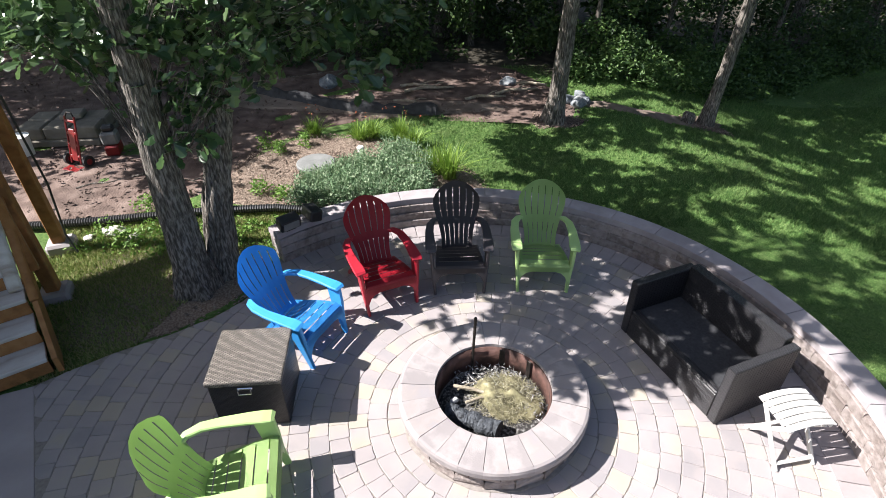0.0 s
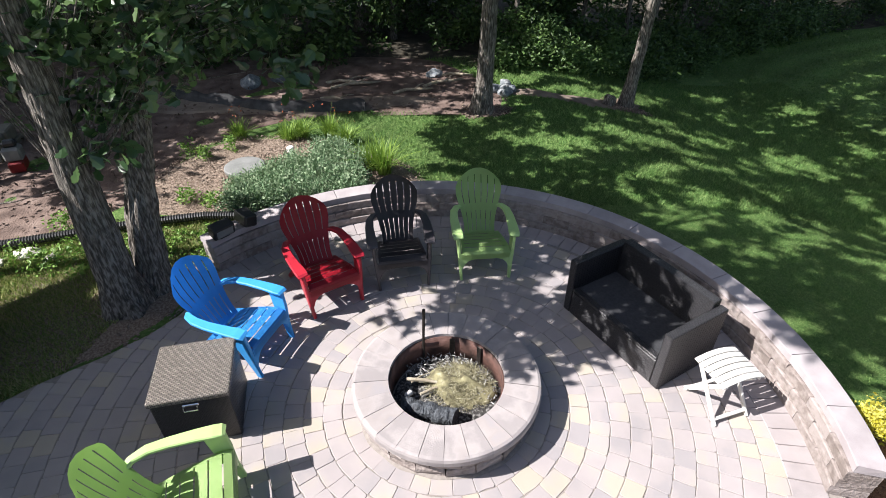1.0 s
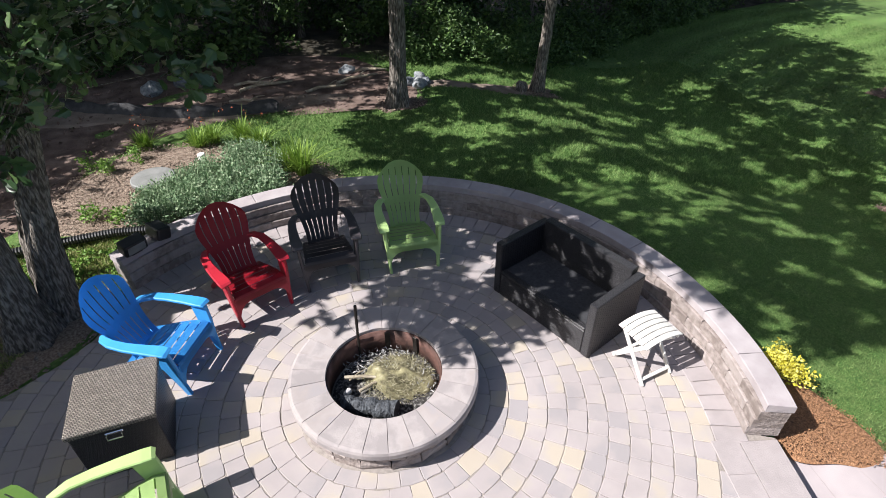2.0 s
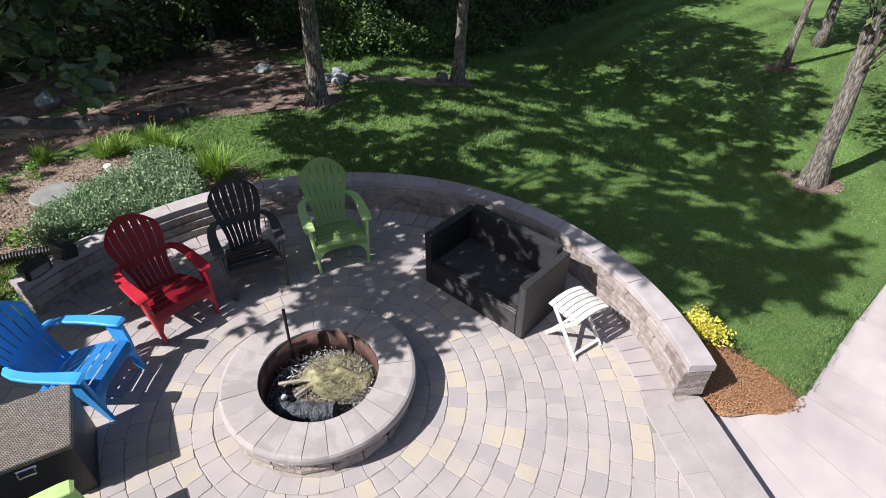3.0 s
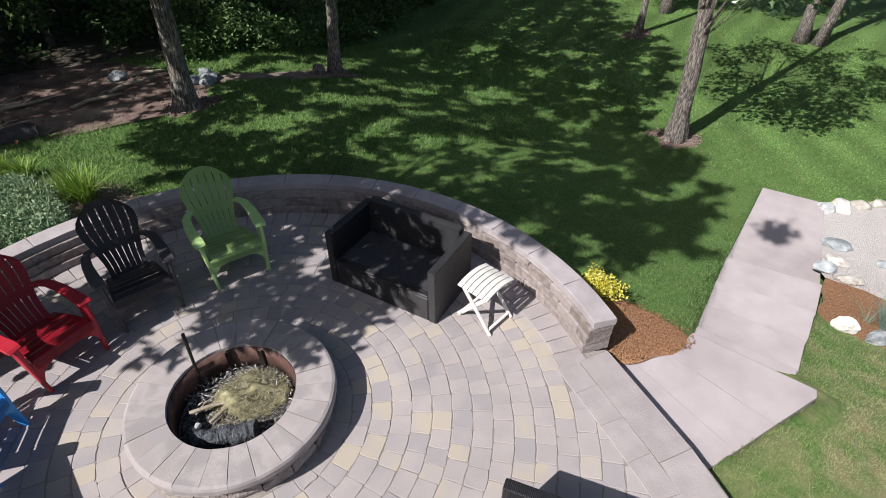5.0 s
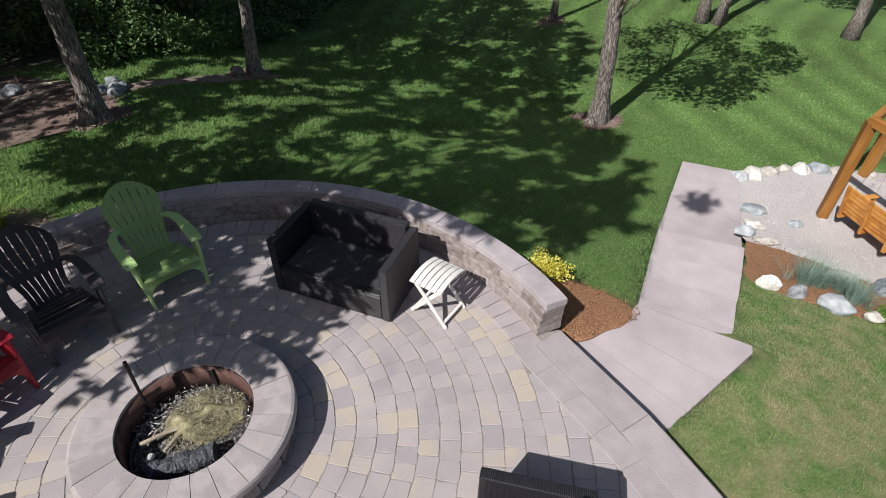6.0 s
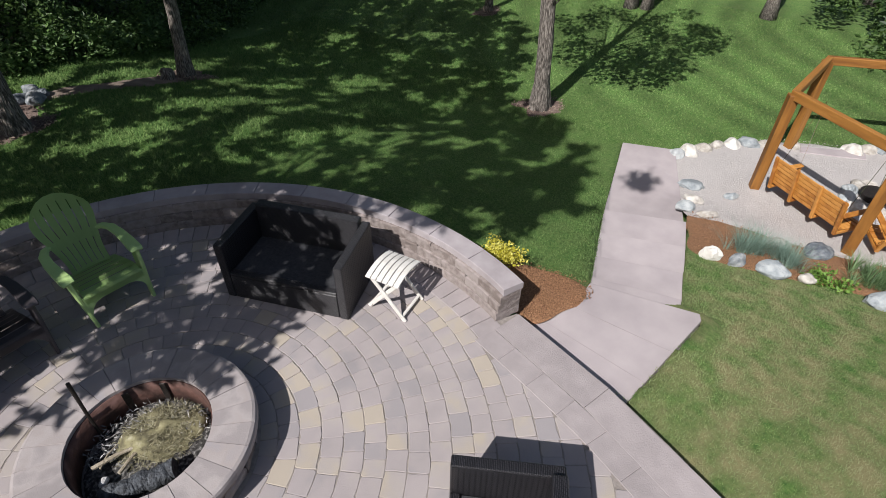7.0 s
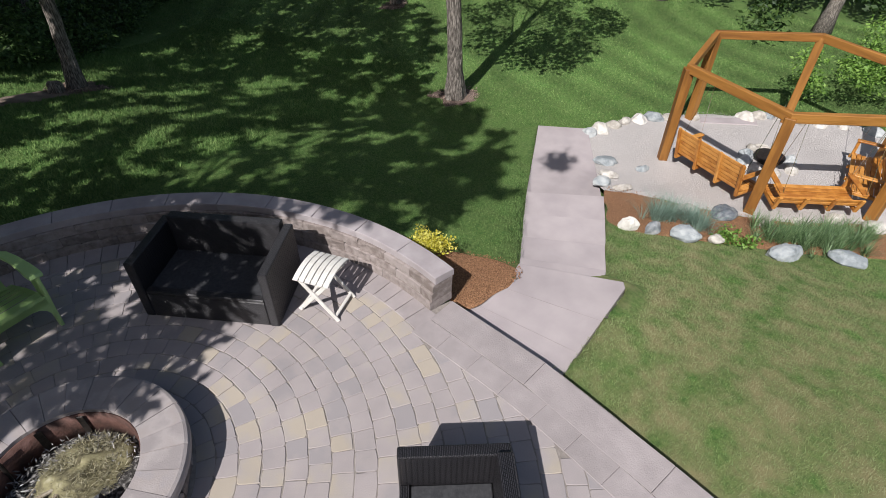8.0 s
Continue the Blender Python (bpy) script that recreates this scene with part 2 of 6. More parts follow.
M["cedar"] = material("stained_timber", [(0.17, 0.068, 0.012), (0.26, 0.112, 0.021), (0.33, 0.15, 0.032)], 12, 0.6, 0.3, 60, stretch=(1, 1, 0.12), spread=0.12)
M["bench"] = material("varnished_cedar", [(0.30, 0.11, 0.018), (0.43, 0.18, 0.033), (0.52, 0.24, 0.055)], 9, 0.45, 0.2, 50, spread=0.2)
M["stairwood"] = material("stained_stair_timber", [(0.20, 0.085, 0.025), (0.30, 0.13, 0.04), (0.36, 0.17, 0.06)], 10, 0.65, 0.3, 60, spread=0.12)
M["worn"] = material("worn_stair_tread", [(0.30, 0.24, 0.20), (0.50, 0.46, 0.43), (0.60, 0.57, 0.55)], 8, 0.8, 0.4, 60, stretch=(0.3, 1, 1))
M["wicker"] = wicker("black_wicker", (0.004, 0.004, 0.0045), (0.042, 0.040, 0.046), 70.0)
# box lid weave: sun glare on the top is put into pale strands
M["wickertop"] = wicker("sunlit_lid_wicker", (0.022, 0.018, 0.016), (0.34, 0.30, 0.26), 58.0)
M["cushion"] = material("black_seat_fabric", [(0.030, 0.031, 0.035), (0.052, 0.053, 0.058)], 40, 0.85, 0.2, 200, spec=0.25)
M["chrome"] = material("chrome", [(0.7, 0.7, 0.7), (0.8, 0.8, 0.8)], 5, 0.2, 0.0, metal=1.0)
M["blackplastic"] = material("black_plastic", [(0.012, 0.012, 0.013), (0.022, 0.022, 0.023)], 10, 0.45, 0.1, 60)
M["greyplastic"] = material("grey_plastic", [(0.15, 0.155, 0.15), (0.23, 0.232, 0.228)], 8, 0.6, 0.2, 60)
M["whiteplastic"] = material("white_plastic", [(0.72, 0.72, 0.70), (0.8, 0.8, 0.78)], 5, 0.5, 0.05, 60)
M["whitewood"] = material("white_painted_wood", [(0.56, 0.54, 0.50), (0.68, 0.66, 0.62)], 12, 0.6, 0.2, 60, spread=0.1)
M["redmetal"] = material("red_enamel", [(0.17, 0.008, 0.010), (0.24, 0.014, 0.014)], 6, 0.4, 0.1, 60)
M["rubber"] = material("rubber", [(0.02, 0.02, 0.02), (0.035, 0.035, 0.035)], 10, 0.8, 0.2, 60)
M["tarp"] = material("dark_fabric", [(0.016, 0.017, 0.019), (0.05, 0.05, 0.054)], 9, 0.7, 0.5, 40)
M["iron"] = material("dark_iron", [(0.02, 0.018, 0.017), (0.05, 0.04, 0.036)], 20, 0.6, 0.3, 60, metal=0.6)
M["palletblock"] = material("stacked_stone", [(0.16, 0.145, 0.115), (0.25, 0.225, 0.185)], 6, 0.9, 0.5, 50, spread=0.2)
M["yellowpaint"] = material("yellow_stake", [(0.5, 0.38, 0.05), (0.6, 0.45, 0.08)], 6, 0.6, 0.1, 60)
M["stucco"] = material("house_stucco", [(0.38, 0.34, 0.29), (0.46, 0.42, 0.36)], 6, 0.9, 0.3, 80, space="World", blotch=0.1)
for key, lo, hi in (("blue", (0.035, 0.26, 0.62), (0.06, 0.33, 0.74)), ("red", (0.33, 0.012, 0.026), (0.41, 0.02, 0.036)), ("black", (0.045, 0.039, 0.043), (0.072, 0.063, 0.068)), ("green", (0.37, 0.535, 0.20), (0.42, 0.59, 0.24))):
    M[key] = material(key + "_moulded_resin", [lo, hi], 3, 0.4, 0.08, 140, blotch=0.06, blotch_scale=3.0)


# ---- building helpers ----
def mesh_np(name, verts, faces, mat=None, smooth=False):
    """A mesh from an (n, 3) array and an (m, k) array of corners."""
    verts, faces = np.asarray(verts, np.float32), np.asarray(faces, np.int32)
    me = bpy.data.meshes.new(name)
    k = faces.shape[1]
    me.vertices.add(len(verts))
    me.vertices.foreach_set("co", verts.ravel())
    me.loops.add(faces.size)
    me.loops.foreach_set("vertex_index", faces.ravel())
    me.polygons.add(len(faces))
    me.polygons.foreach_set("loop_start", np.arange(0, faces.size, k, dtype=np.int32))
    me.polygons.foreach_set("use_smooth", np.full(len(faces), smooth))
    me.update(calc_edges=True)
    me.validate()
    if mat:
        me.materials.append(M[mat])
    return me


def mesh_bm(name, bm, mat, smooth=False):
    me = bpy.data.meshes.new(name)
    bmesh.ops.recalc_face_normals(bm, faces=bm.faces)
    if smooth:
        for f in bm.faces:
            f.smooth = True
    bm.to_mesh(me)
    bm.free()
    me.materials.append(M[mat])
    return me


def part(name, data, parent=None, label="", at=None):
    """Links a mesh as one object, under a thing or a part where given."""
    ob = new(name, data)
    if parent:
        ob.parent = parent
    if at is not None:
        ob.matrix_basis = at
    if label:
        ob["label"] = label
    return ob


def thing(name, at, label, category, group="", kind="", data=None):
    ob = new(name, data)
    ob.matrix_basis = at
    return tagged(ob, label, category, group, kind)


def box_bm(bm, size, at=None, bevel=0.006, seg=1):
    old = set(bm.verts)
    vs = bmesh.ops.create_cube(bm, size=1.0)["verts"]
    bmesh.ops.scale(bm, vec=size, verts=vs)
    if bevel:
        es = list({e for v in vs for e in v.link_edges})
        bmesh.ops.bevel(bm, geom=es, offset=min(bevel, min(size) * 0.45), segments=seg, affect="EDGES", profile=0.5)
    vs = [v for v in bm.verts if v not in old]
    if at is not None:
        bmesh.ops.transform(bm, matrix=at, verts=vs)
    return vs


def box(name, size, mat, at=None, bevel=0.006, seg=1):
    bm = bmesh.new()
    box_bm(bm, size, at, bevel, seg)
    return mesh_bm(name, bm, mat)


def tube(bm, pts, radii, sides=10, caps=True, wobble=0.0):
    """A tapered tube along points."""
    rings = []
    n = len(pts)
    pts = [Vector(p) for p in pts]
    for i, p in enumerate(pts):
        d = (pts[min(i + 1, n - 1)] - pts[max(i - 1, 0)]).normalized()
        a = d.orthogonal().normalized() if i == 0 else (rings_a - d * rings_a.dot(d)).normalized()
        rings_a = a
        b = d.cross(a)
        ring = []
        for k in range(sides):
            t = 2 * math.pi * k / sides
            r = radii[i]
            if wobble:
                r *= 1 + wobble * noise.noise(Vector((math.cos(t) * 2.2, math.sin(t) * 2.2, p.z * 1.3 + p.x)))
            ring.append(bm.verts.new(p + (a * math.cos(t) + b * math.sin(t)) * r))
        rings.append(ring)
    for r0, r1 in zip(rings, rings[1:]):
        for k in range(sides):
            bm.faces.new((r0[k], r0[(k + 1) % sides], r1[(k + 1) % sides], r1[k]))
    if caps:
        bm.faces.new(rings[0][::-1])
        bm.faces.new(rings[-1])


def sweep(bm, pts, sizes, side=(1, 0, 0)):
    """A bar of rectangular section along points: sizes are (across, thick)."""
    pts = [Vector(p) for p in pts]
    n = len(pts)
    rings = []
    for i, p in enumerate(pts):
        d = (pts[min(i + 1, n - 1)] - pts[max(i - 1, 0)]).normalized()
        s = Vector(side)
        s = (s - d * s.dot(d)).normalized()
        u = d.cross(s)
        w, h = sizes[i][0] / 2, sizes[i][1] / 2
        c = min(w, h) * 0.5
        rings.append([bm.verts.new(p + s * a + u * b) for a, b in ((w - c, h), (w, h - c), (w, -h + c), (w - c, -h), (-w + c, -h), (-w, -h + c), (-w, h - c), (-w + c, h))])
    for r0, r1 in zip(rings, rings[1:]):
        for k in range(8):
            bm.faces.new((r0[k], r0[(k + 1) % 8], r1[(k + 1) % 8], r1[k]))
    bm.faces.new(rings[0][::-1])
    bm.faces.new(rings[-1])


def bark_tube(bm, pts, radii, sides=40, ridge=0.014):
    """A trunk with deep vertical furrows and a flaring foot."""
    pts = [Vector(p) for p in pts]
    fine_p, fine_r = [], []
    for i in range(len(pts) - 1):
        for q in range(7):
            t = q / 7
            fine_p.append(pts[i].lerp(pts[i + 1], t))
            fine_r.append(radii[i] * (1 - t) + radii[i + 1] * t)
    fine_p.append(pts[-1])
    fine_r.append(radii[-1])
    rings = []
    for p, r in zip(fine_p, fine_r):
        ring = []
        for k in range(sides):
            t = 2 * math.pi * k / sides
            c, s = math.cos(t), math.sin(t)
            q = Vector((c * r * 24, s * r * 24, p.z * 2.6 + pts[0].x * 5))
            f = abs(noise.noise(q)) * 1.6 + 0.5 * abs(noise.noise(q * 2.1))
            lobes = 0.10 * r * math.sin(5 * t + pts[0].y) * math.exp(-max(p.z, 0) / 0.25)
            rr = r + ridge * (f - 0.55) + lobes + 0.05 * r * noise.noise(Vector((c * 1.5, s * 1.5, p.z * 0.8)))
            ring.append(bm.verts.new((p.x + c * rr, p.y + s * rr, p.z)))
        rings.append(ring)
    for r0, r1 in zip(rings, rings[1:]):
        for k in range(sides):
            bm.faces.new((r0[k], r0[(k + 1) % sides], r1[(k + 1) % sides], r1[k]))
    bm.faces.new(rings[-1])


def smoothstep(a, b, x):
    t = np.clip((x - a) / (b - a), 0, 1)
    return t * t * (3 - 2 * t)


def grade(x, y=0.0):
    """Height of the natural ground: level by the patio, falling away beyond it."""
    return -0.03 - 0.09 * smoothstep(-2, 2.5, x) - 1.03 * smoothstep(2.8, 8.3, x)


def inside(poly, x, y):
    """Which of the points lie in a polygon."""
    x, y = np.asarray(x, float), np.asarray(y, float)
    hit = np.zeros(x.shape, bool)
    for (x0, y0), (x1, y1) in zip(poly, poly[1:] + poly[:1]):
        cross = (y0 > y) != (y1 > y)
        with np.errstate(divide="ignore", invalid="ignore"):
            hit ^= cross & (x < (x1 - x0) * (y - y0) / (y1 - y0 + 1e-12) + x0)
    return hit


def ring_piece(r0, r1, half, z0, z1, chamfer=0.008, rough=0.0, seed=0, bull=0.0, rows=1, seg=0.1):
    """A wedge-shaped block about the z axis, centred on +x; chamfered on top, rough on its faces."""
    rs = random.Random(seed)
    j = lambda s=1.0: rs.uniform(-rough, rough) * s
    na = max(2, int(half * (r0 + r1) / seg) + 1)
    vs, fs = [], []
    angs = [-half + 2 * half * i / (na - 1) for i in range(na)]
    prof = [(r0, z0), (r1, z0)]
    for k in range(1, rows):
        prof.append((r1, z0 + (z1 - z0) * k / rows))
    if bull:
        prof += [(r1, z1 - bull), (r1 - bull * 0.3, z1 - bull * 0.3), (r1 - bull, z1)]
    else:
        prof += [(r1, z1 - chamfer), (r1 - chamfer, z1)]
    prof += [(r0 + chamfer, z1), (r0, z1 - chamfer)]
    for k in range(rows - 1, 0, -1):
        prof.append((r0, z0 + (z1 - z0) * k / rows))
    n = len(prof)
    for i, a in enumerate(angs):
        for k, (r, z) in enumerate(prof):
            top = z > z1 - 1e-6
            a2 = a * (1 - (chamfer / (half * r) if top and i in (0, na - 1) else 0))
            face = rough if 0 < z - z0 < z1 - z0 - 1e-4 or rows == 1 else rough * 0.4
            rr = r + rs.uniform(-face, face)
            vs.append((rr * math.cos(a2), rr * math.sin(a2), z + (rs.uniform(-rough, rough) * 0.15 if top else 0)))
    bm = bmesh.new()
    bv = [bm.verts.new(v) for v in vs]
    for i in range(na - 1):
        for k in range(n):
            bm.faces.new((bv[i * n + k], bv[i * n + (k + 1) % n], bv[(i + 1) * n + (k + 1) % n], bv[(i + 1) * n + k]))
    bm.faces.new([bv[k] for k in range(n)][::-1])
    bm.faces.new([bv[(na - 1) * n + k] for k in range(n)])
    return bm


def leaves(name, pos, size, mat, kind="leaf", droop=0.3, up=0.5, spin=None):
    """Many small folded leaves in one mesh. pos: (n, 3)."""
    n = len(pos)
    d = rng.normal(size=(n, 3))
    d[:, 2] = d[:, 2] * 0.6 - droop
    d /= np.linalg.norm(d, axis=1, keepdims=True)
    nm = rng.normal(size=(n, 3)) * 0.7
    nm[:, 2] += up
    s = np.cross(d, nm)
    s /= np.linalg.norm(s, axis=1, keepdims=True) + 1e-9
    nm = np.cross(s, d)
    L = (size * rng.uniform(0.6, 1.3, n))[:, None]
    if kind == "oak":
        half = [(0.22, 0.07, 0.0), (0.34, 0.19, 0.03), (0.45, 0.15, 0.03), (0.60, 0.31, 0.05), (0.73, 0.24, 0.04), (0.88, 0.24, 0.02), (0.98, 0.10, -0.02)]
        prof = [(0, 0, 0)] + half + [(a, -b, c) for a, b, c in half[::-1]]
    elif kind == "splinter":
        prof = [(0, 0.09, 0), (0.6, 0.12, 0.05), (1.0, 0.02, 0.0), (0.4, -0.11, 0.03)]
    elif kind == "blade":
        prof = [(0, 0.03, 0), (0.5, 0.028, 0.04), (1.0, 0.0, -0.02), (0.5, -0.028, 0.04)]
    else:
        prof = [(0, 0, 0), (0.45, 0.27, 0.06), (1.0, 0.0, -0.03), (0.45, -0.27, 0.06)]
    k = len(prof)
    v = np.stack([pos + L * (a * d + b * s + c * nm) for a, b, c in prof], 1).reshape(-1, 3)
    return mesh_np(name, v, np.arange(n * k).reshape(n, k), mat)


def tuft(name, centres, length, per, mat, width=0.006, spread=0.6, segs=3):
    """Arching grass-like blades rising from centres (n, 3)."""
    c = np.repeat(np.asarray(centres, float), per, 0)
    n = len(c)
    a = rng.uniform(0, 2 * np.pi, n)
    out = np.stack([np.cos(a), np.sin(a), 0 * a], 1)
    L = length * rng.uniform(0.55, 1.15, n)[:, None]
    lean = spread * rng.uniform(0.1, 1.0, n)[:, None]
    side = np.stack([-np.sin(a), np.cos(a), 0 * a], 1) * width / 2
    base = c + out * rng.uniform(0, 0.05, n)[:, None]
    rows = []
    for i in range(segs + 1):
        t = i / segs
        p = base + out * L * lean * t ** 1.6 + np.array([0, 0, 1.0]) * L * (t - 0.42 * lean * t ** 2.2)
        w = side * (1 - t * 0.92)
        rows += [p - w, p + w]
    v = np.stack(rows, 1).reshape(-1, 3)
    m = 2 * (segs + 1)
    off = (np.arange(n) * m)[:, None]
    f = np.concatenate([off + np.array([2 * i, 2 * i + 1, 2 * i + 3, 2 * i + 2]) for i in range(segs)])
    return mesh_np(name, v, f, mat)


def patch(name, outline, mat, lift=0.02, label="", category="", steps=14, uneven=0.0, kind="structure", ragged=0.05):
    """A bed laid over the ground inside a star-shaped outline, thinning out at its edge."""
    pts = []
    m = len(outline)
    for i in range(m):
        p0, p1, p2, p3 = (Vector(outline[(i + k - 1) % m]) for k in range(4))
        for s in range(8):
            t = s / 8
            pts.append(0.5 * ((2 * p1) + (p2 - p0) * t + (2 * p0 - 5 * p1 + 4 * p2 - p3) * t * t + (3 * p1 - p0 - 3 * p2 + p3) * t ** 3))
    c = sum(pts, Vector((0, 0))) / len(pts)
    vs, fs = [], []
    for r in range(steps + 1):
        for i, p in enumerate(pts):
            q = c + (p - c) * (r / steps)
            if r >= steps - 1:
                q += (p - c).normalized() * ragged * noise.noise(Vector((p.x * 5, p.y * 5, 3.1)))
            z = float(grade(q.x)) + lift * (1 if r < steps else -0.3) + uneven * noise.noise(Vector((q.x * 1.7, q.y * 1.7, 0.5))) * (1 - (r / steps) ** 3)
            vs.append((q.x, q.y, z))
    n = len(pts)
    for r in range(steps):
        for i in range(n):
            fs.append((r * n + i, (r + 1) * n + i, (r + 1) * n + (i + 1) % n, r * n + (i + 1) % n))
    ob = new(name, mesh_np(name, vs, fs, mat, True))
    return tagged(ob, label, category, "", kind), [tuple(p) for p in pts]


# ---- plan ----
WALL_C, WALL_IN, WALL_OUT, WALL_TOP = (-0.185, -0.074), 3.03, 3.316, 0.371
WALL_A0, WALL_A1 = radians(-21.2), radians(132.5)
PIT_C, PIT_IN, PIT_OUT, PIT_TOP = (0.003, 0.085), 0.484, 0.79, 0.29
STEP_EDGE = [(2.86, -1.27), (2.72, -1.85), (2.56, -2.46), (2.38, -2.95), (2.20, -3.40), (2.02, -3.85), (1.80, -4.40), (1.5, -5.2), (1.2, -6.0)]
wall_line = [(WALL_C[0] + 3.17 * math.cos(a), WALL_C[1] + 3.17 * math.sin(a)) for a in np.linspace(WALL_A0, WALL_A1, 40)]
PATIO = [STEP_EDGE[0]] + wall_line + [(-2.33, 1.98), (-2.54, 1.51), (-2.76, 1.27), (-3.13, 1.01), (-3.57, 0.77), (-3.9, 0.53), (-4.1, 0.38), (-3.46, -0.69), (-2.9, -1.63), (-0.5, -6.0)] + STEP_EDGE[::-1][:-1]
PAD = [(-4.1, 0.38), (-3.46, -0.69), (-2.9, -1.63), (-0.5, -6.0), (-6.2, -6.0), (-6.2, -0.9), (-4.5, 0.22)]
LANDING = [(2.90, -1.33), (3.09, -1.42), (3.63, -1.58), (3.84, -1.57), (4.10, -2.62), (4.02, -2.66), (2.68, -2.46), (2.76, -1.9)]

# ---- ground ----
def spaced(lo, hi, a, b, fine, coarse):
    near = np.arange(a, b + 1e-6, fine)
    left = a - np.cumsum(np.geomspace(fine, coarse, 26))
    right = b + np.cumsum(np.geomspace(fine, coarse, 26))
    return np.concatenate([left[::-1], near, right])


gx, gy = spaced(-400, 400, -9, 13, 0.09, 60), spaced(-400, 400, -7, 11, 0.09, 60)
X, Y = np.meshgrid(gx, gy, indexing="ij")
Z = grade(X) + 0.012 * np.sin(X * 2.1 + 0.7 * np.cos(Y * 1.3)) * np.sin(Y * 1.7)
beside = [(x + (0.05 if y < -1.7 else -0.03), y + (-0.12 if y < -1.7 or x > 8.6 else 0.12)) for x, y in [(3.66, -1.64), (8.479, -0.128), (8.805, -0.95), (6.846, -1.811), (3.95, -2.51)]]
sunk = inside(PATIO, X, Y) | inside(PAD, X, Y) | inside(LANDING, X, Y)
near_wall = np.hypot(X - WALL_C[0], Y - WALL_C[1])
steps_poly = [(3.66, -1.64), (4.197, -1.467), (4.773, -1.275), (5.481, -1.036), (6.38, -0.742), (8.479, -0.128), (8.805, -0.95), (6.846, -1.811), (5.888, -2.045), (5.112, -2.222), (4.458, -2.376), (3.95, -2.51)]
sunk &= ~((near_wall > 3.1) & (X < 2.6) & (Y > 0))
Z = np.where(sunk, -0.36, Z)
Z = np.where(inside(beside, X, Y), Z - 0.16, Z)
Z = np.where(inside(steps_poly, X, Y), Z - 0.3, Z)
nx, ny = X.shape
idx = np.arange(nx * ny).reshape(nx, ny)
quads = np.stack([idx[:-1, :-1], idx[1:, :-1], idx[1:, 1:], idx[:-1, 1:]], -1).reshape(-1, 4)
ground = new("ground", mesh_np("ground", np.stack([X, Y, Z], -1).reshape(-1, 3), quads, "lawn", True))
tagged(ground, "mown green lawn falling away from the patio", "ground", "", "structure")

dirt, dirt_line = patch("bare_dirt", [(-15, 3.4), (-9, 3.1), (-5.6, 3.1), (-4.2, 3.4), (-3.5, 4.4), (-3.1, 5.5), (-1.8, 6.35), (0.1, 6.5), (1.4, 6.3), (2.2, 6.9), (1.7, 8.4), (0.6, 9.6), (-4, 10.2), (-9, 10.5), (-15, 10.5)], "dirt", 0.02, "bare brown soil churned by machine tracks", "soil", 24, 0.05)
track, _ = patch("sandy_track", [(-5.2, 7.2), (-3.2, 6.75), (-1.2, 6.5), (0.3, 6.75), (1.1, 7.0), (0.2, 7.25), (-1.5, 7.2), (-3.3, 7.6), (-5.0, 8.0)], "sandy", 0.045, "pale sandy track across bare soil", "track", 8, 0.03, ragged=0.3)
bare, bare_line = patch("worn_strip", [(2.0, 7.3), (2.8, 6.95), (3.6, 6.6), (4.3, 6.55), (4.3, 6.9), (3.3, 7.1), (2.5, 7.5)], "sandy", 0.012, "worn sandy strip in the lawn", "soil", 6, ragged=0.2)
bed, bed_line = patch("planting_bed", [(-2.6, 3.4), (-1.5, 3.35), (-0.3, 3.4), (0.25, 3.6), (0.1, 4.3), (-0.5, 4.9), (-1.5, 5.5), (-2.8, 5.6), (-3.5, 4.7), (-3.6, 3.7)], "bedmulch", 0.05, "weathered wood mulch in the planting bed", "mulch", 12, 0.03)
tri, tri_line = patch("mulch_corner", [(2.93, -1.38), (3.3, -1.56), (3.66, -1.68), (3.82, -1.52), (3.75, -1.15), (3.62, -0.75), (3.5, -0.3), (3.32, 0.2), (3.16, 0.25), (3.16, -0.4), (3.05, -0.95)], "mulch", 0.035, "reddish bark mulch beside the wall end", "mulch", 10, 0.02, ragged=0.03)
strip, strip_line = patch("mulch_strip", [(3.12, 0.1), (3.3, 0.1), (3.25, 0.9), (3.0, 1.55), (2.88, 1.5), (3.08, 0.8)], "bedmulch", 0.02, "thin mulch strip along the wall", "mulch", 5, 0.01, ragged=0.05)
GRAVEL = [(8.84, -0.93), (7.75, -1.40), (6.88, -1.79), (7.0, -2.3), (7.15, -3.2), (7.5, -4.3), (8.1, -5.4), (9.0, -6.4), (10.6, -6.6), (11.6, -5.6), (11.4, -4.4), (10.95, -3.5), (10.55, -2.5), (9.8, -1.6)]
gravel, gravel_line = patch("gravel_bed", GRAVEL, "gravel", 0.035, "round bed of pale pink-grey pea gravel", "gravel", 16, 0.02)
# dark sheet over the lawn, painting the shade beneath the trees
forest, _ = patch("forest_floor", [(-30, 11.4), (-9, 11.2), (-4, 10.0), (-1.5, 9.2), (0.8, 9.4), (2.2, 8.7), (4.5, 8.6), (6.8, 9.8), (9.8, 11.7), (14, 13.4), (24, 15), (40, 24), (30, 50), (0, 55), (-30, 45)], "forest", 0.03, "leaf-littered forest floor coloured dark for the shade of the woods", "soil", 18, 0.06)
redbed, redbed_line = patch("mulch_border", [(5.72, -2.12), (6.25, -1.98), (6.95, -1.80), (7.1, -2.3), (7.2, -3.2), (7.6, -4.4), (8.2, -5.5), (7.6, -6.4), (7.2, -5.5), (6.7, -4.6), (6.25, -3.75), (5.95, -3.1), (5.7, -2.5)], "mulch", 0.02, "reddish bark mulch round the gravel bed", "mulch", 8, 0.02)
ring_beds = []
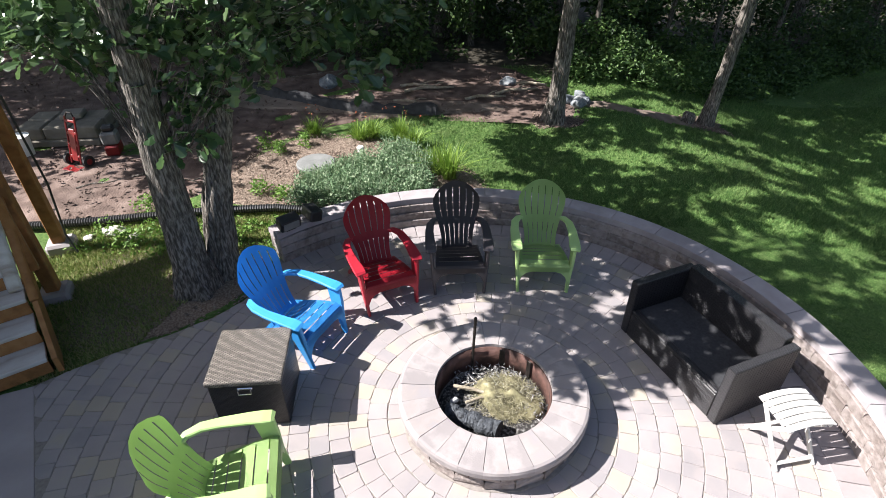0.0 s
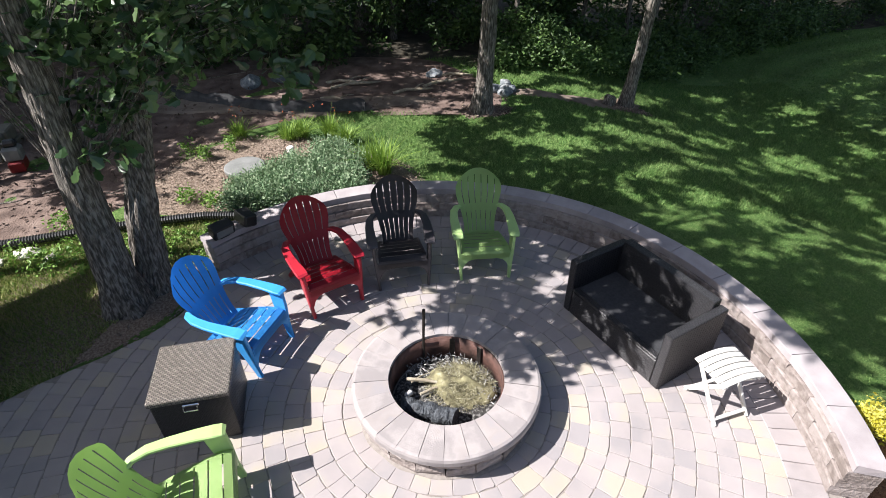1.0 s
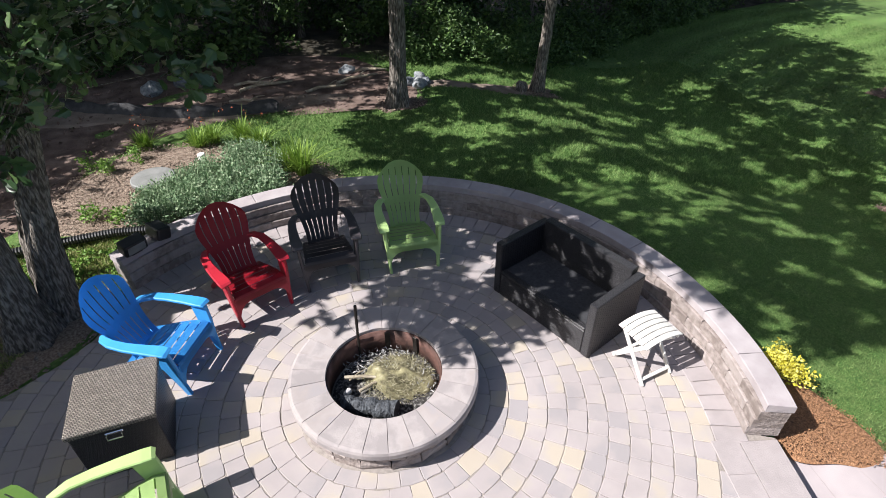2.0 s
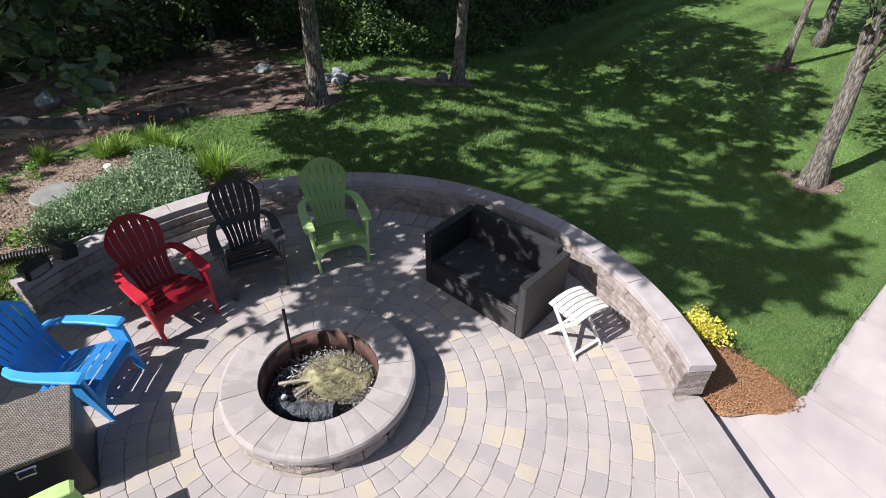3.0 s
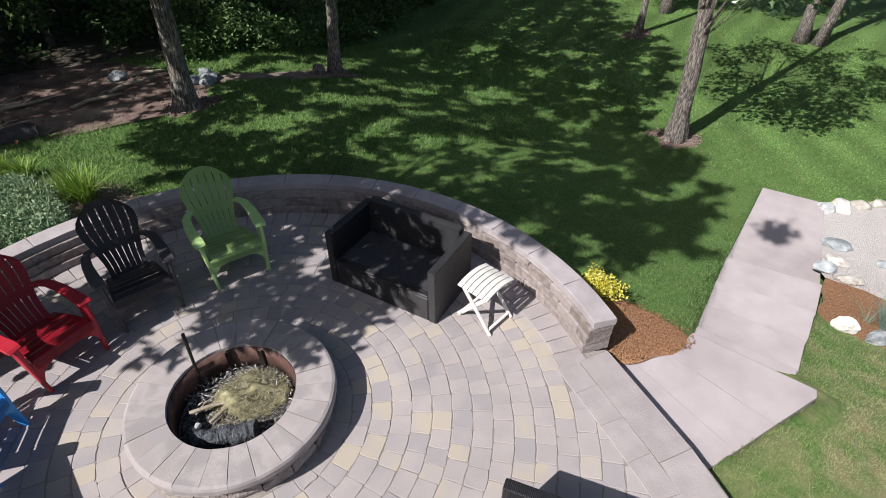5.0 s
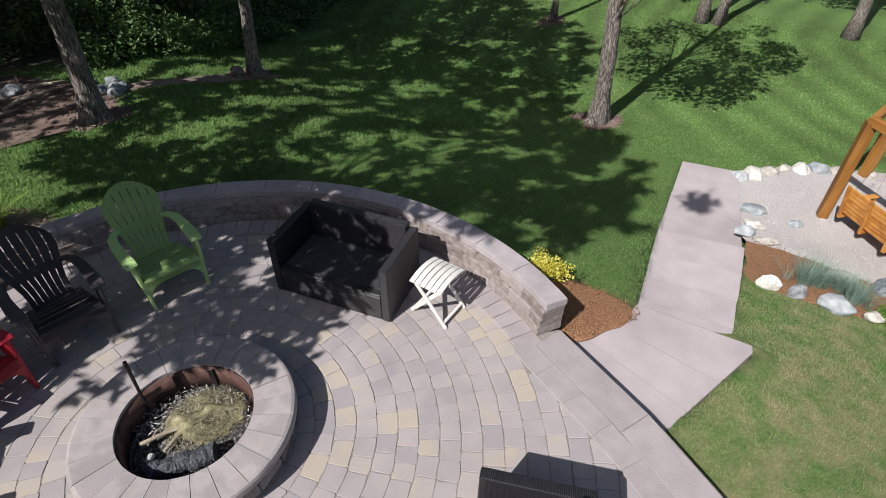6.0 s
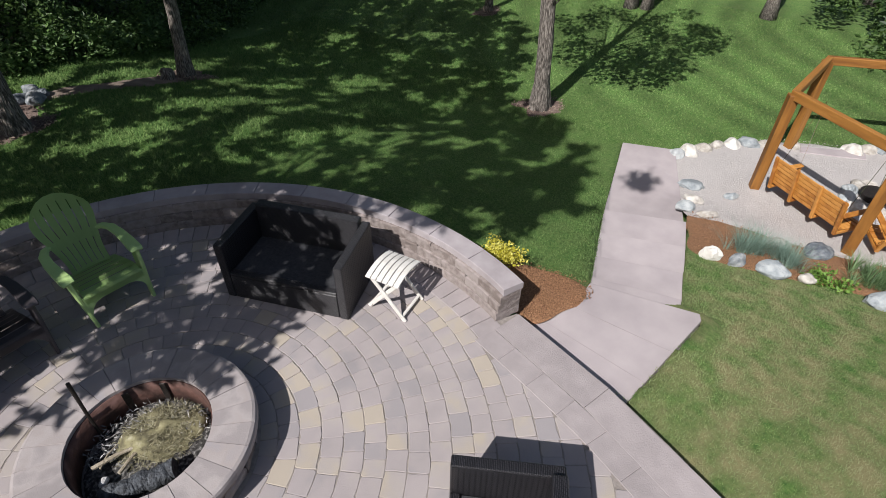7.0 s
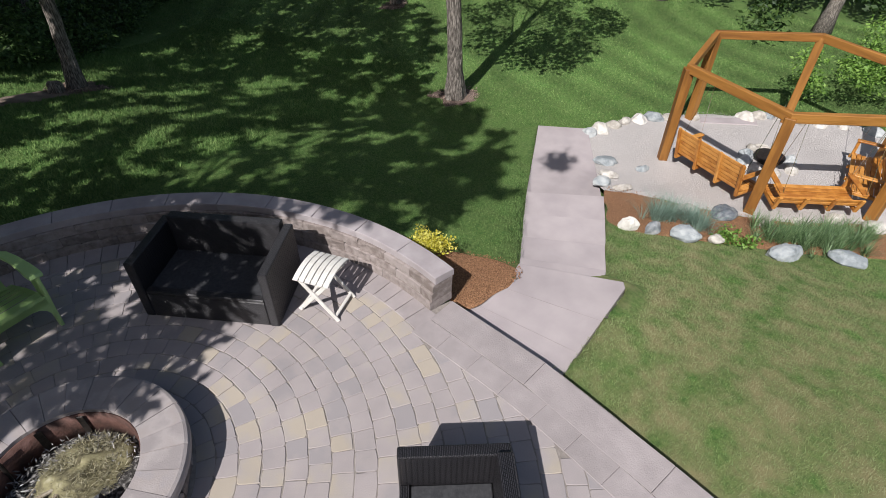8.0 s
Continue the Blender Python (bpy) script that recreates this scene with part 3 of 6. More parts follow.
for name, (bx, by) in (("a", (8.95, 1.85)), ("b", (1.6, 6.42)), ("c", (4.55, 6.82)), ("d", (13.3, 6.0))):
    pts = [(bx + (0.46 + 0.14 * math.sin(3 * a + bx)) * math.cos(a), by + (0.40 + 0.12 * math.cos(2 * a + by)) * math.sin(a)) for a in np.linspace(0, 2 * math.pi, 10)[:-1]]
    _, line = patch("tree_mulch", pts, "dirt", 0.02, "ring of old mulch at a tree's foot", "mulch", 5, 0.015, ragged=0.16)
    ring_beds.append(line)
weedy, weedy_line = patch("leaf_litter", [(-4.6, 1.5), (-4.1, 0.85), (-3.6, 0.85), (-3.1, 1.1), (-2.65, 1.45), (-2.45, 1.95), (-2.6, 2.5), (-3.3, 2.6), (-4.3, 2.5)], "bedmulch", 0.008, "thin leaf litter and bare soil under the oak", "soil", 6, 0.02)

# ---- patio base, walls, steps ----
def slab(name, poly, z0, z1, mat, label, category, kind="structure", bevel=0.01):
    bm = bmesh.new()
    f = bm.faces.new([bm.verts.new((x, y, z1)) for x, y in poly])
    r = bmesh.ops.extrude_face_region(bm, geom=[f])
    bmesh.ops.translate(bm, vec=(0, 0, z0 - z1), verts=[v for v in r["geom"] if isinstance(v, bmesh.types.BMVert)])
    if bevel:
        es = [e for e in bm.edges if abs(e.verts[0].co.z - z1) < 1e-5 and abs(e.verts[1].co.z - z1) < 1e-5]
        bmesh.ops.bevel(bm, geom=es, offset=bevel, segments=2, affect="EDGES", profile=0.5)
    ob = new(name, mesh_bm(name, bm, mat))
    return tagged(ob, label, category, "", kind)


patio = slab("patio_base", PATIO, -0.34, -0.006, "sand", "sanded joints under the round paver patio", "patio", bevel=0)
pad = slab("concrete_pad", PAD, -0.3, -0.004, "concrete", "grey concrete pad at the foot of the stairs", "pad")

# entrance landing and wide steps going down to the gravel
landing = slab("landing", LANDING, -0.40, -0.17, "concrete", "pinkish-grey broom-finished concrete landing", "landing")
TREADS = [(-0.27, (3.709, -1.628), (3.954, -2.508), (4.297, -2.393), (4.044, -1.514)), (-0.41, (4.197, -1.467), (4.458, -2.376), (4.885, -2.249), (4.561, -1.340)), (-0.59, (4.773, -1.275), (5.112, -2.222), (5.614, -2.081), (5.224, -1.116)),
          (-0.79, (5.481, -1.036), (5.888, -2.045), (6.429, -1.872), (5.990, -0.865)), (-1.07, (6.380, -0.742), (6.846, -1.811), (8.805, -0.950), (8.479, -0.128))]
lefts = [t[1] for t in TREADS] + [TREADS[-1][4]]
rights = [t[2] for t in TREADS] + [TREADS[-1][3]]
for z, a, b, c, d in TREADS:
    back = Vector((a[0] - d[0], a[1] - d[1])).normalized() * 0.32
    slab("walk_step", [(a[0] + back.x, a[1] + back.y), (b[0] + back.x, b[1] + back.y), c, d], z - 0.3, z, "concrete", "wide pinkish concrete step leading down the slope", "step", bevel=0.006)
for k, ((x0, y0), (x1, y1)) in enumerate((((3.08, -1.42), (2.98, -2.50)), ((3.42, -1.53), (3.46, -2.58)))):
    m = box("groove", (math.hypot(x1 - x0, y1 - y0), 0.006, 0.003), "border", bevel=0)
    part("saw_cut", m, landing, at=pose((x0 + x1) / 2, (y0 + y1) / 2, -0.1695, 0, 0, math.degrees(math.atan2(y1 - y0, x1 - x0))))

# trimmed turf edge beside the steps, level with the treads
low = [t[0] for t in TREADS] + [TREADS[-1][0]]
for edge_line, zs, side in (([(3.6, -1.66)] + lefts, [-0.17] + low, -1), ([(2.72, -2.47), (4.02, -2.68), (4.11, -2.60)] + rights[:-2], [-0.2, -0.2, -0.22] + low[:-2], 1)):
    vs, q = [], 0
    for (xa, ya), (xb, yb), za, zb in zip(edge_line, edge_line[1:], zs, zs[1:]):
        d = math.dist((xa, ya), (xb, yb))
        for f in np.arange(0, 1, 0.05 / d):
            px, py, tx, ty = xa + (xb - xa) * f, ya + (yb - ya) * f, (xb - xa) / d, (yb - ya) / d
            for o, rim in ((0.0, -0.15), (0.004 + 0.012 * noise.noise(Vector((px * 9, py * 9, 0))), 0.022), (0.10, 0.5), (0.28, 1.0)):
                wx, wy = px + ty * o * side, py - tx * o * side
                turf_z = float(grade(wx)) + 0.012 * math.sin(wx * 2.1 + 0.7 * math.cos(wy * 1.3)) * math.sin(wy * 1.7)
                tread_z = za + (zb - za) * f
                vs.append((wx, wy, {0.5: 0.5 * (tread_z + turf_z) + 0.02, 1.0: turf_z - 0.006}.get(rim, tread_z + rim)))
    m_ = len(vs) // 4
    fs = [(4 * q + k, 4 * q + k + 1, 4 * q + k + 5, 4 * q + k + 4) for q in range(m_ - 1) for k in range(3)]
    tagged(new("turf_edge", mesh_np("turf_edge", vs, fs, "lawn", True)), "trimmed turf edge beside the concrete steps", "turf", "", "structure")

# coping along the step down
def offset_line(line, d):
    out = []
    for i, p in enumerate(line):
        a, b = Vector(line[max(i - 1, 0)]), Vector(line[min(i + 1, len(line) - 1)])
        t = (b - a).normalized()
        out.append(Vector(p) + Vector((t.y, -t.x)) * d)
    return out


def along(line, s):
    line = [Vector(p) for p in line]
    for a, b in zip(line, line[1:]):
        L = (b - a).length
        if s <= L:
            return a + (b - a) * (s / L), (b - a).normalized()
        s -= L
    return line[-1], (line[-1] - line[-2]).normalized()


def quad_block(corners, z0, z1, ch=0.006):
    c = sum((Vector(p) for p in corners), Vector((0, 0))) / 4
    bm = bmesh.new()
    lo = [bm.verts.new((p[0], p[1], z0)) for p in corners]
    mid = [bm.verts.new((p[0], p[1], z1 - ch)) for p in corners]
    top = []
    for p in corners:
        q = Vector(p) + (c - Vector(p)).normalized() * ch * 1.4
        top.append(bm.verts.new((q.x, q.y, z1)))
    for r0, r1 in ((lo, mid), (mid, top)):
        for k in range(4):
            bm.faces.new((r0[k], r0[(k + 1) % 4], r1[(k + 1) % 4], r1[k]))
    bm.faces.new(top)
    bm.faces.new(lo[::-1])
    return bm


coping = thing("step_coping", pose(0, 0, 0), "row of grey coping slabs along the patio step", "coping", kind="structure", data=None)
s = 0.02
while s < 4.6:
    L = 1.22 if s > 0.1 else 1.05
    p0, t0 = along(STEP_EDGE, s)
    p1, t1 = along(STEP_EDGE, s + L - 0.003)
    n0, n1 = Vector((-t0.y, t0.x)) * -0.30, Vector((-t1.y, t1.x)) * -0.30
    part("coping_slab", mesh_bm("coping_slab", quad_block([p0, p1, p1 + n1, p0 + n0], -0.16, 0.008, 0.004), "border"), coping)
    s += L

# seat wall
wall = thing("seat_wall", pose(WALL_C[0], WALL_C[1], 0), "curved low seat wall of split-face blocks with a smooth cap", "wall", kind="structure")
COURSE = (WALL_TOP - 0.075) / 3
for row in range(3):
    n = 25
    step = (WALL_A1 - WALL_A0) / n
    kinds = [mesh_bm("wall_block", ring_piece(WALL_IN + 0.004 + 0.02 * row, WALL_OUT - 0.02, step / 2 * 0.992, 0.0, COURSE - 0.003, 0.007, 0.0055, row * 9 + q, rows=2), "wallblock") for q in range(6)]
    for i in range(n + (row % 2)):
        a = WALL_A0 + step * (i + 0.5 - 0.5 * (row % 2))
        if row % 2 and i in (0, n):
            a += step * (0.25 if i == 0 else -0.25)
            m = mesh_bm("wall_block", ring_piece(WALL_IN + 0.006 + 0.02 * row, WALL_OUT - 0.02, step / 4 * 0.985, 0.0, COURSE - 0.0015, 0.005, 0.006, 70 + i, rows=3), "wallblock")
        else:
            m = kinds[(i * 5 + row) % 6]
        part("wall_block", m, wall, at=pose(0, 0, row * COURSE, 0, 0, math.degrees(a)))
n = 16
step = (WALL_A1 - WALL_A0) / n
kinds = [mesh_bm("wall_cap", ring_piece(WALL_IN + 0.07, WALL_OUT, step / 2 * 0.998, 0.0, 0.075, 0.005, 0.002, 40 + q), "cap") for q in range(3)]
for i in range(n):
    part("wall_cap", kinds[i % 3], wall, at=pose(0, 0, WALL_TOP - 0.075, 0, 0, math.degrees(WALL_A0 + step * (i + 0.5))))
part("wall_core", mesh_bm("wall_core", ring_piece(WALL_IN + 0.09, WALL_OUT - 0.05, (WALL_A1 - WALL_A0) / 2 - 0.02, -0.3, WALL_TOP - 0.08), "sand"), wall, at=pose(0, 0, 0, 0, 0, math.degrees((WALL_A0 + WALL_A1) / 2)))

# fire pit
pit = thing("fire_pit", pose(*PIT_C, 0), "round stone fire pit with wedge-shaped caps and rusted steel liner", "fire pit")
n = 26
kinds = [mesh_bm("cap_stone", ring_piece(PIT_IN, PIT_OUT, math.pi / n * 0.9985, 0.0, 0.075, 0.002, 0.001, 100 + q, bull=0.03, seg=0.04), "pitcap", False) for q in range(4)]
for i in range(n):
    part("cap_stone", kinds[(i * 3) % 4], pit, at=pose(0, 0, PIT_TOP - 0.075 + 0.002 * math.sin(i * 2.3), 0, 0, 360 / n * i + 4))
for row in range(2):
    n2 = 20
    h = (PIT_TOP - 0.075) / 2
    kinds = [mesh_bm("pit_block", ring_piece(PIT_IN + 0.05, PIT_OUT - 0.045, math.pi / n2 * 0.97, 0.0, h - 0.005, 0.01, 0.014, 130 + q + row * 7, rows=3), "wallblock") for q in range(5)]
    for i in range(n2):
        part("pit_block", kinds[(i * 2 + row) % 5], pit, at=pose(0, 0, row * h, 0, 0, 360 / n2 * (i + 0.5 * row)))
bm = bmesh.new()
for r, z0, z1 in ((PIT_IN - 0.012, 0.0, PIT_TOP - 0.03),):
    ring = []
    for k in range(48):
        a = 2 * math.pi * k / 48
        ring.append([bm.verts.new((rr * math.cos(a), rr * math.sin(a), zz)) for rr, zz in ((r, z0), (r, z1), (r + 0.012, z1), (r + 0.012, z0))])
    for k in range(48):
        a, b = ring[k], ring[(k + 1) % 48]
        for q in range(4):
            bm.faces.new((a[q], a[(q + 1) % 4], b[(q + 1) % 4], b[q]))
part("steel_liner", mesh_bm("steel_liner", bm, "steel", True), pit, "rust-red steel liner ring")
for a in (75, 42):
    part("liner_strap", box("liner_strap", (0.012, 0.05, 0.24), "iron"), pit, at=pose(0.458 * math.cos(radians(a)), 0.458 * math.sin(radians(a)), 0.135, 0, 0, a))

vs, fs = [], []
for k in range(96):
    a = 2 * math.pi * k / 96
    w = 0.018 + 0.025 * noise.noise(Vector((math.cos(a) * 3, math.sin(a) * 3, 1.0)))
    for r, z in ((PIT_OUT - 0.06, 0.012), (PIT_OUT - 0.045 + w * 0.5, 0.008), (PIT_OUT - 0.045 + w, 0.002)):
        vs.append((PIT_C[0] + r * math.cos(a), PIT_C[1] + r * math.sin(a), z))
for k in range(96):
    for q in (0, 1):
        fs.append((k * 3 + q, k * 3 + q + 1, ((k + 1) % 96) * 3 + q + 1, ((k + 1) % 96) * 3 + q))
tagged(new("pit_debris", mesh_np("pit_debris", vs, fs, "sand", True)), "ring of soil and crumbs at the pit's foot", "soil", "", "stuff")

# what lies in the pit
def heap(name, rx, ry, h, mat, seed, at, n=26, bumps=0.35):
    vs, fs = [(0, 0, h)], []
    rings = 9
    for r in range(1, rings + 1):
        for k in range(n):
            a = 2 * math.pi * k / n
            f = r / rings
            b = noise.noise(Vector((f * 2.5 * math.cos(a) + seed, f * 2.5 * math.sin(a), seed * 1.7)))
            e = noise.noise(Vector((f * 9 * math.cos(a) + seed, f * 9 * math.sin(a), seed)))
            vs.append((rx * f * math.cos(a) * (1 + 0.25 * b), ry * f * math.sin(a) * (1 + 0.25 * b), h * (1 - f ** 2) * (1 + bumps * b) + 0.25 * h * bumps * e))
    for k in range(n):
        fs.append((0, 1 + k, 1 + (k + 1) % n, 1 + (k + 1) % n))
    bm = bmesh.new()
    bv = [bm.verts.new(v) for v in vs]
    for k in range(n):
        bm.faces.new((bv[0], bv[1 + k], bv[1 + (k + 1) % n]))
    for r in range(rings - 1):
        for k in range(n):
            i0, i1 = 1 + r * n, 1 + (r + 1) * n
            bm.faces.new((bv[i0 + k], bv[i1 + k], bv[i1 + (k + 1) % n], bv[i0 + (k + 1) % n]))
    return mesh_bm(name, bm, mat, True)


tagged(part("ash_bed", heap("ash_bed", 0.47, 0.47, 0.05, "ash", 2.2, None), at=pose(PIT_C[0], PIT_C[1], 0.012)), "grey and white ash covering the pit floor", "ash", "", "stuff")
tagged(part("straw_heap", heap("straw_heap", 0.33, 0.27, 0.11, "straw", 5.1, None, bumps=0.9), at=pose(0.12, 0.165, 0.012, 0, 0, -25)), "heap of dry yellow-green grass clippings and straw", "straw", "", "stuff")
a = rng.uniform(0, 2 * np.pi, 4200)
r = np.sqrt(rng.uniform(0, 1, 4200))
fluff = np.stack([0.12 + 0.31 * r * np.cos(a), 0.165 + 0.27 * r * np.sin(a), 0.027 + 0.10 * (1 - r ** 2) + rng.uniform(0, 0.025, 4200)], 1)
tagged(new("straw_wisps", leaves("straw_wisps", fluff, 0.055, "straw", "blade", 0.0, 0.8)), "loose dry wisps of straw on the heap", "straw", "", "stuff")
a = rng.uniform(-0.35, 2.5, 620)
r = rng.uniform(0.22, 0.45, 620)
chips = np.stack([r * np.cos(a), PIT_C[1] + r * np.sin(a), 0.032 + 0 * a + rng.uniform(0, 0.06, 620)], 1)
tagged(new("ash_flakes", leaves("ash_flakes", chips, 0.045, "white_ash", "splinter", 0.0, 1.2)), "flakes of white ash and burnt paper", "ash", "", "stuff")
bm = bmesh.new()
fine_x = [(-0.23 + 0.015 * i, 0.008 * math.sin(i * 0.5), 0.006 * math.sin(i * 0.9)) for i in range(31)]
tube(bm, fine_x, [0.069 + 0.0025 * math.sin(i * 2.4) + 0.002 * math.sin(i * 5.1) for i in range(31)], 26, wobble=0.1)
thing("charred_log", pose(-0.165, -0.11, 0.10, 0, 0, -25), "short charred black log with a checked surface", "log", data=mesh_bm("charred_log", bm, "char"))
bm = bmesh.new()
box_bm(bm, (0.085, 0.05, 0.04), None, 0.015)
thing("ash_lump", pose(-0.32, 0.085, 0.115, 10, 5, 40), "white lump of ash beside the charred log", "ash", data=mesh_bm("ash_lump", bm, "white_ash"))
for q, (x, y, ang, L) in enumerate(((-0.16, 0.10, -14, 0.34), (-0.10, 0.02, 18, 0.26), (0.05, 0.1, 2, 0.3), (-0.2, 0.16, 30, 0.2))):
    bm = bmesh.new()
    tube(bm, [(-L / 2, 0, 0), (0, 0.012, 0.004), (L / 2, 0, 0)], [0.017 - 0.003 * q, 0.015 - 0.003 * q, 0.010 - 0.002 * q], 7)
    thing("stick", pose(x, y + 0.085, 0.125 - 0.02 * q % 0.05, 0, 4, ang), "pale broken stick lying on the straw", "stick", "sticks in the pit", data=mesh_bm("stick", bm, "stick"))
bm = bmesh.new()
tube(bm, [(-0.145, 0.505, 0.01), (-0.142, 0.51, 0.31), (-0.13, 0.525, 0.65)], [0.012, 0.012, 0.014], 8)
thing("iron_poker", pose(0, 0, 0), "dark iron rod standing upright against the pit liner", "poker", data=mesh_bm("iron_poker", bm, "iron"))


# ---- furniture on the patio ----
def resin_chair(at, mat, label):
    """High-backed slatted garden chair moulded in one colour; faces -y."""
    ch = thing("garden_chair", at, label, "chair", "garden chairs round the fire pit")
    us, cut = [-1.0], []
    slot, slat = 0.036, (2 - 6 * 0.036) / 7
    for i in range(7):
        us.append(us[-1] + slat)
        cut.append(False)
        if i < 6:
            us.append(us[-1] + slot)
            cut.append(True)
    vv = [0, 0.05, 0.14, 0.24, 0.34, 0.40, 0.45, 0.52, 0.60, 0.68, 0.76, 0.84, 0.89, 0.95, 1.0]
    L, lean = 0.76, radians(22.5)

    def at_back(u, v):
        w = 0.172 + 0.085 * float(smoothstep(0.12, 0.72, v)) - 0.022 * float(smoothstep(0.86, 1.0, v))
        s = v * L * (1 - 0.165 * abs(u) ** 2.2 * float(smoothstep(0.45, 1.0, v)) + 0.012 * math.cos(u * math.pi * 7) * float(smoothstep(0.93, 1.0, v)))
        dy = -0.05 * u * u + 0.03 * math.sin(v * math.pi)
        return Vector((w * u, 0.10 + s * math.sin(lean) + dy * 0.9, 0.24 + s * math.cos(lean)))

    bm = bmesh.new()
    g = [[bm.verts.new(at_back(u, v)) for u in us] for v in vv]
    for j in range(len(vv) - 1):
        for i in range(len(us) - 1):
            if cut[i] and (0.05 <= vv[j] < 0.34 or 0.45 <= vv[j] < 0.89):
                continue
            bm.faces.new((g[j][i], g[j][i + 1], g[j + 1][i + 1], g[j + 1][i]))
    bmesh.ops.solidify(bm, geom=bm.faces[:], thickness=-0.02)
    part("backrest", mesh_bm("backrest", bm, mat), ch)
    # seat: slats across, dished towards the back, rolled front edge
    prof = [(-0.425, 0.27), (-0.425, 0.33), (-0.41, 0.362), (-0.3555, 0.378), (-0.3445, 0.377), (-0.2555, 0.361), (-0.2445, 0.359), (-0.1555, 0.333), (-0.1445, 0.331), (-0.0555, 0.301), (-0.0445, 0.298), (0.0445, 0.266), (0.0555, 0.263), (0.13, 0.24)]
    gaps = {3, 5, 7, 9, 11}
    bm = bmesh.new()
    xs = [-1, -0.9, 0, 0.9, 1]
    g = [[bm.verts.new(((0.255 - 0.05 * (y + 0.44)) * x, y, z)) for x in xs] for y, z in prof]
    for j in range(len(prof) - 1):
        for i in range(4):
            if j in gaps and i in (1, 2):
                continue
            bm.faces.new((g[j][i], g[j][i + 1], g[j + 1][i + 1], g[j + 1][i]))
    bmesh.ops.solidify(bm, geom=bm.faces[:], thickness=0.016)
    part("seat", mesh_bm("seat", bm, mat), ch)
    for sx in (-1, 1):
        bm = bmesh.new()
        sweep(bm, [(sx * 0.294, -0.408, 0.534), (sx * 0.297, -0.388, 0.545), (sx * 0.298, -0.33, 0.549), (sx * 0.305, -0.22, 0.55), (sx * 0.308, -0.04, 0.55), (sx * 0.295, 0.10, 0.552), (sx * 0.255, 0.20, 0.54), (sx * 0.21, 0.235, 0.53)], [(0.098, 0.019), (0.110, 0.026), (0.115, 0.031), (0.104, 0.033), (0.090, 0.033), (0.082, 0.035), (0.068, 0.040), (0.056, 0.040)])
        part("arm", mesh_bm("arm", bm, mat), ch)
        bm = bmesh.new()
        sweep(bm, [(sx * 0.296, -0.325, 0.535), (sx * 0.287, -0.35, 0.36), (sx * 0.274, -0.38, 0.18), (sx * 0.262, -0.42, 0.0)], [(0.034, 0.155), (0.036, 0.14), (0.034, 0.085), (0.03, 0.055)])
        part("front_leg", mesh_bm("front_leg", bm, mat), ch)
        bm = bmesh.new()
        sweep(bm, [(sx * 0.235, -0.36, 0.31), (sx * 0.225, 0.0, 0.24), (sx * 0.24, 0.22, 0.14), (sx * 0.25, 0.36, 0.0)], [(0.03, 0.07), (0.03, 0.08), (0.03, 0.06), (0.03, 0.045)])
        part("rear_leg", mesh_bm("rear_leg", bm, mat), ch)
    bm = bmesh.new()
    apron = [(-0.268, 0.06), (-0.25, 0.14), (-0.225, 0.205), (-0.18, 0.25), (-0.09, 0.275), (0.09, 0.275), (0.18, 0.25), (0.225, 0.205), (0.25, 0.14), (0.268, 0.06)]
    for (x0, z0), (x1, z1) in zip(apron, apron[1:]):
        fs = [bm.verts.new(p) for p in ((x0, -0.42, z0), (x1, -0.42, z1), (x1, -0.42, 0.345), (x0, -0.42, 0.345))]
        bm.faces.new(fs)
    bmesh.ops.remove_doubles(bm, verts=bm.verts[:], dist=1e-4)
    bmesh.ops.solidify(bm, geom=bm.faces[:], thickness=0.015)
    part("apron", mesh_bm("apron", bm, mat), ch)
    return ch


def chair_at(fx, fy, rot):
    """The pose of a chair whose front feet have their middle at (fx, fy)."""
    return pose(fx, fy, 0, 0, 0, rot) @ pose(0, 0.40, 0)


resin_chair(chair_at(-1.515, 0.805, 63), "blue", "bright blue resin garden chair with a slatted fan back")
resin_chair(chair_at(-0.935, 1.39, 24), "red", "deep red resin garden chair with a slatted fan back")
resin_chair(chair_at(-0.23, 1.63, 2), "black", "black resin garden chair with a slatted fan back")
resin_chair(chair_at(0.66, 1.65, -3), "green", "lime green resin garden chair standing by the wall")
resin_chair(chair_at(-1.60, -0.675, 101), "green", "lime green resin garden chair beside the wicker box")


def wicker_seat(name, at, width, label, category, cushion=True):
    """Boxy wicker seat; front edge centred on the origin, faces -y."""
    so = thing(name, at, label, category)
    D, H, A, T = 0.70, 0.625, 0.085, 0.31
    for sx in (-1, 1):
        part("arm_panel", box("arm_panel", (A, D, H), "wicker", bevel=0.012, seg=2), so, at=pose(sx * (width / 2 - A / 2), D / 2, H / 2))
    part("back_panel", box("back_panel", (width - 2 * A - 0.004, 0.10, H + 0.05), "wicker", pose(0, 0, 0), 0.012, 2), so, at=pose(0, D - 0.05, H / 2 + 0.025))
    part("front_panel", box("front_panel", (width - 2 * A - 0.004, 0.05, T - 0.03), "wicker", bevel=0.008), so, at=pose(0, 0.030, T / 2 - 0.015))
    part("seat_rail", box("seat_rail", (width - 2 * A - 0.004, 0.07, 0.03), "wicker", bevel=0.008), so, at=pose(0, 0.040, T - 0.013))
    part("seat_deck", box("seat_deck", (width - 2 * A - 0.004, D - 0.18, 0.03), "cushion", bevel=0.008), so, "flat black fabric seat deck", pose(0, 0.075 + (D - 0.18) / 2, T - 0.03))
    return so


def frame_pose(x, y, rot):
    return pose(x, y, 0, 0, 0, rot)


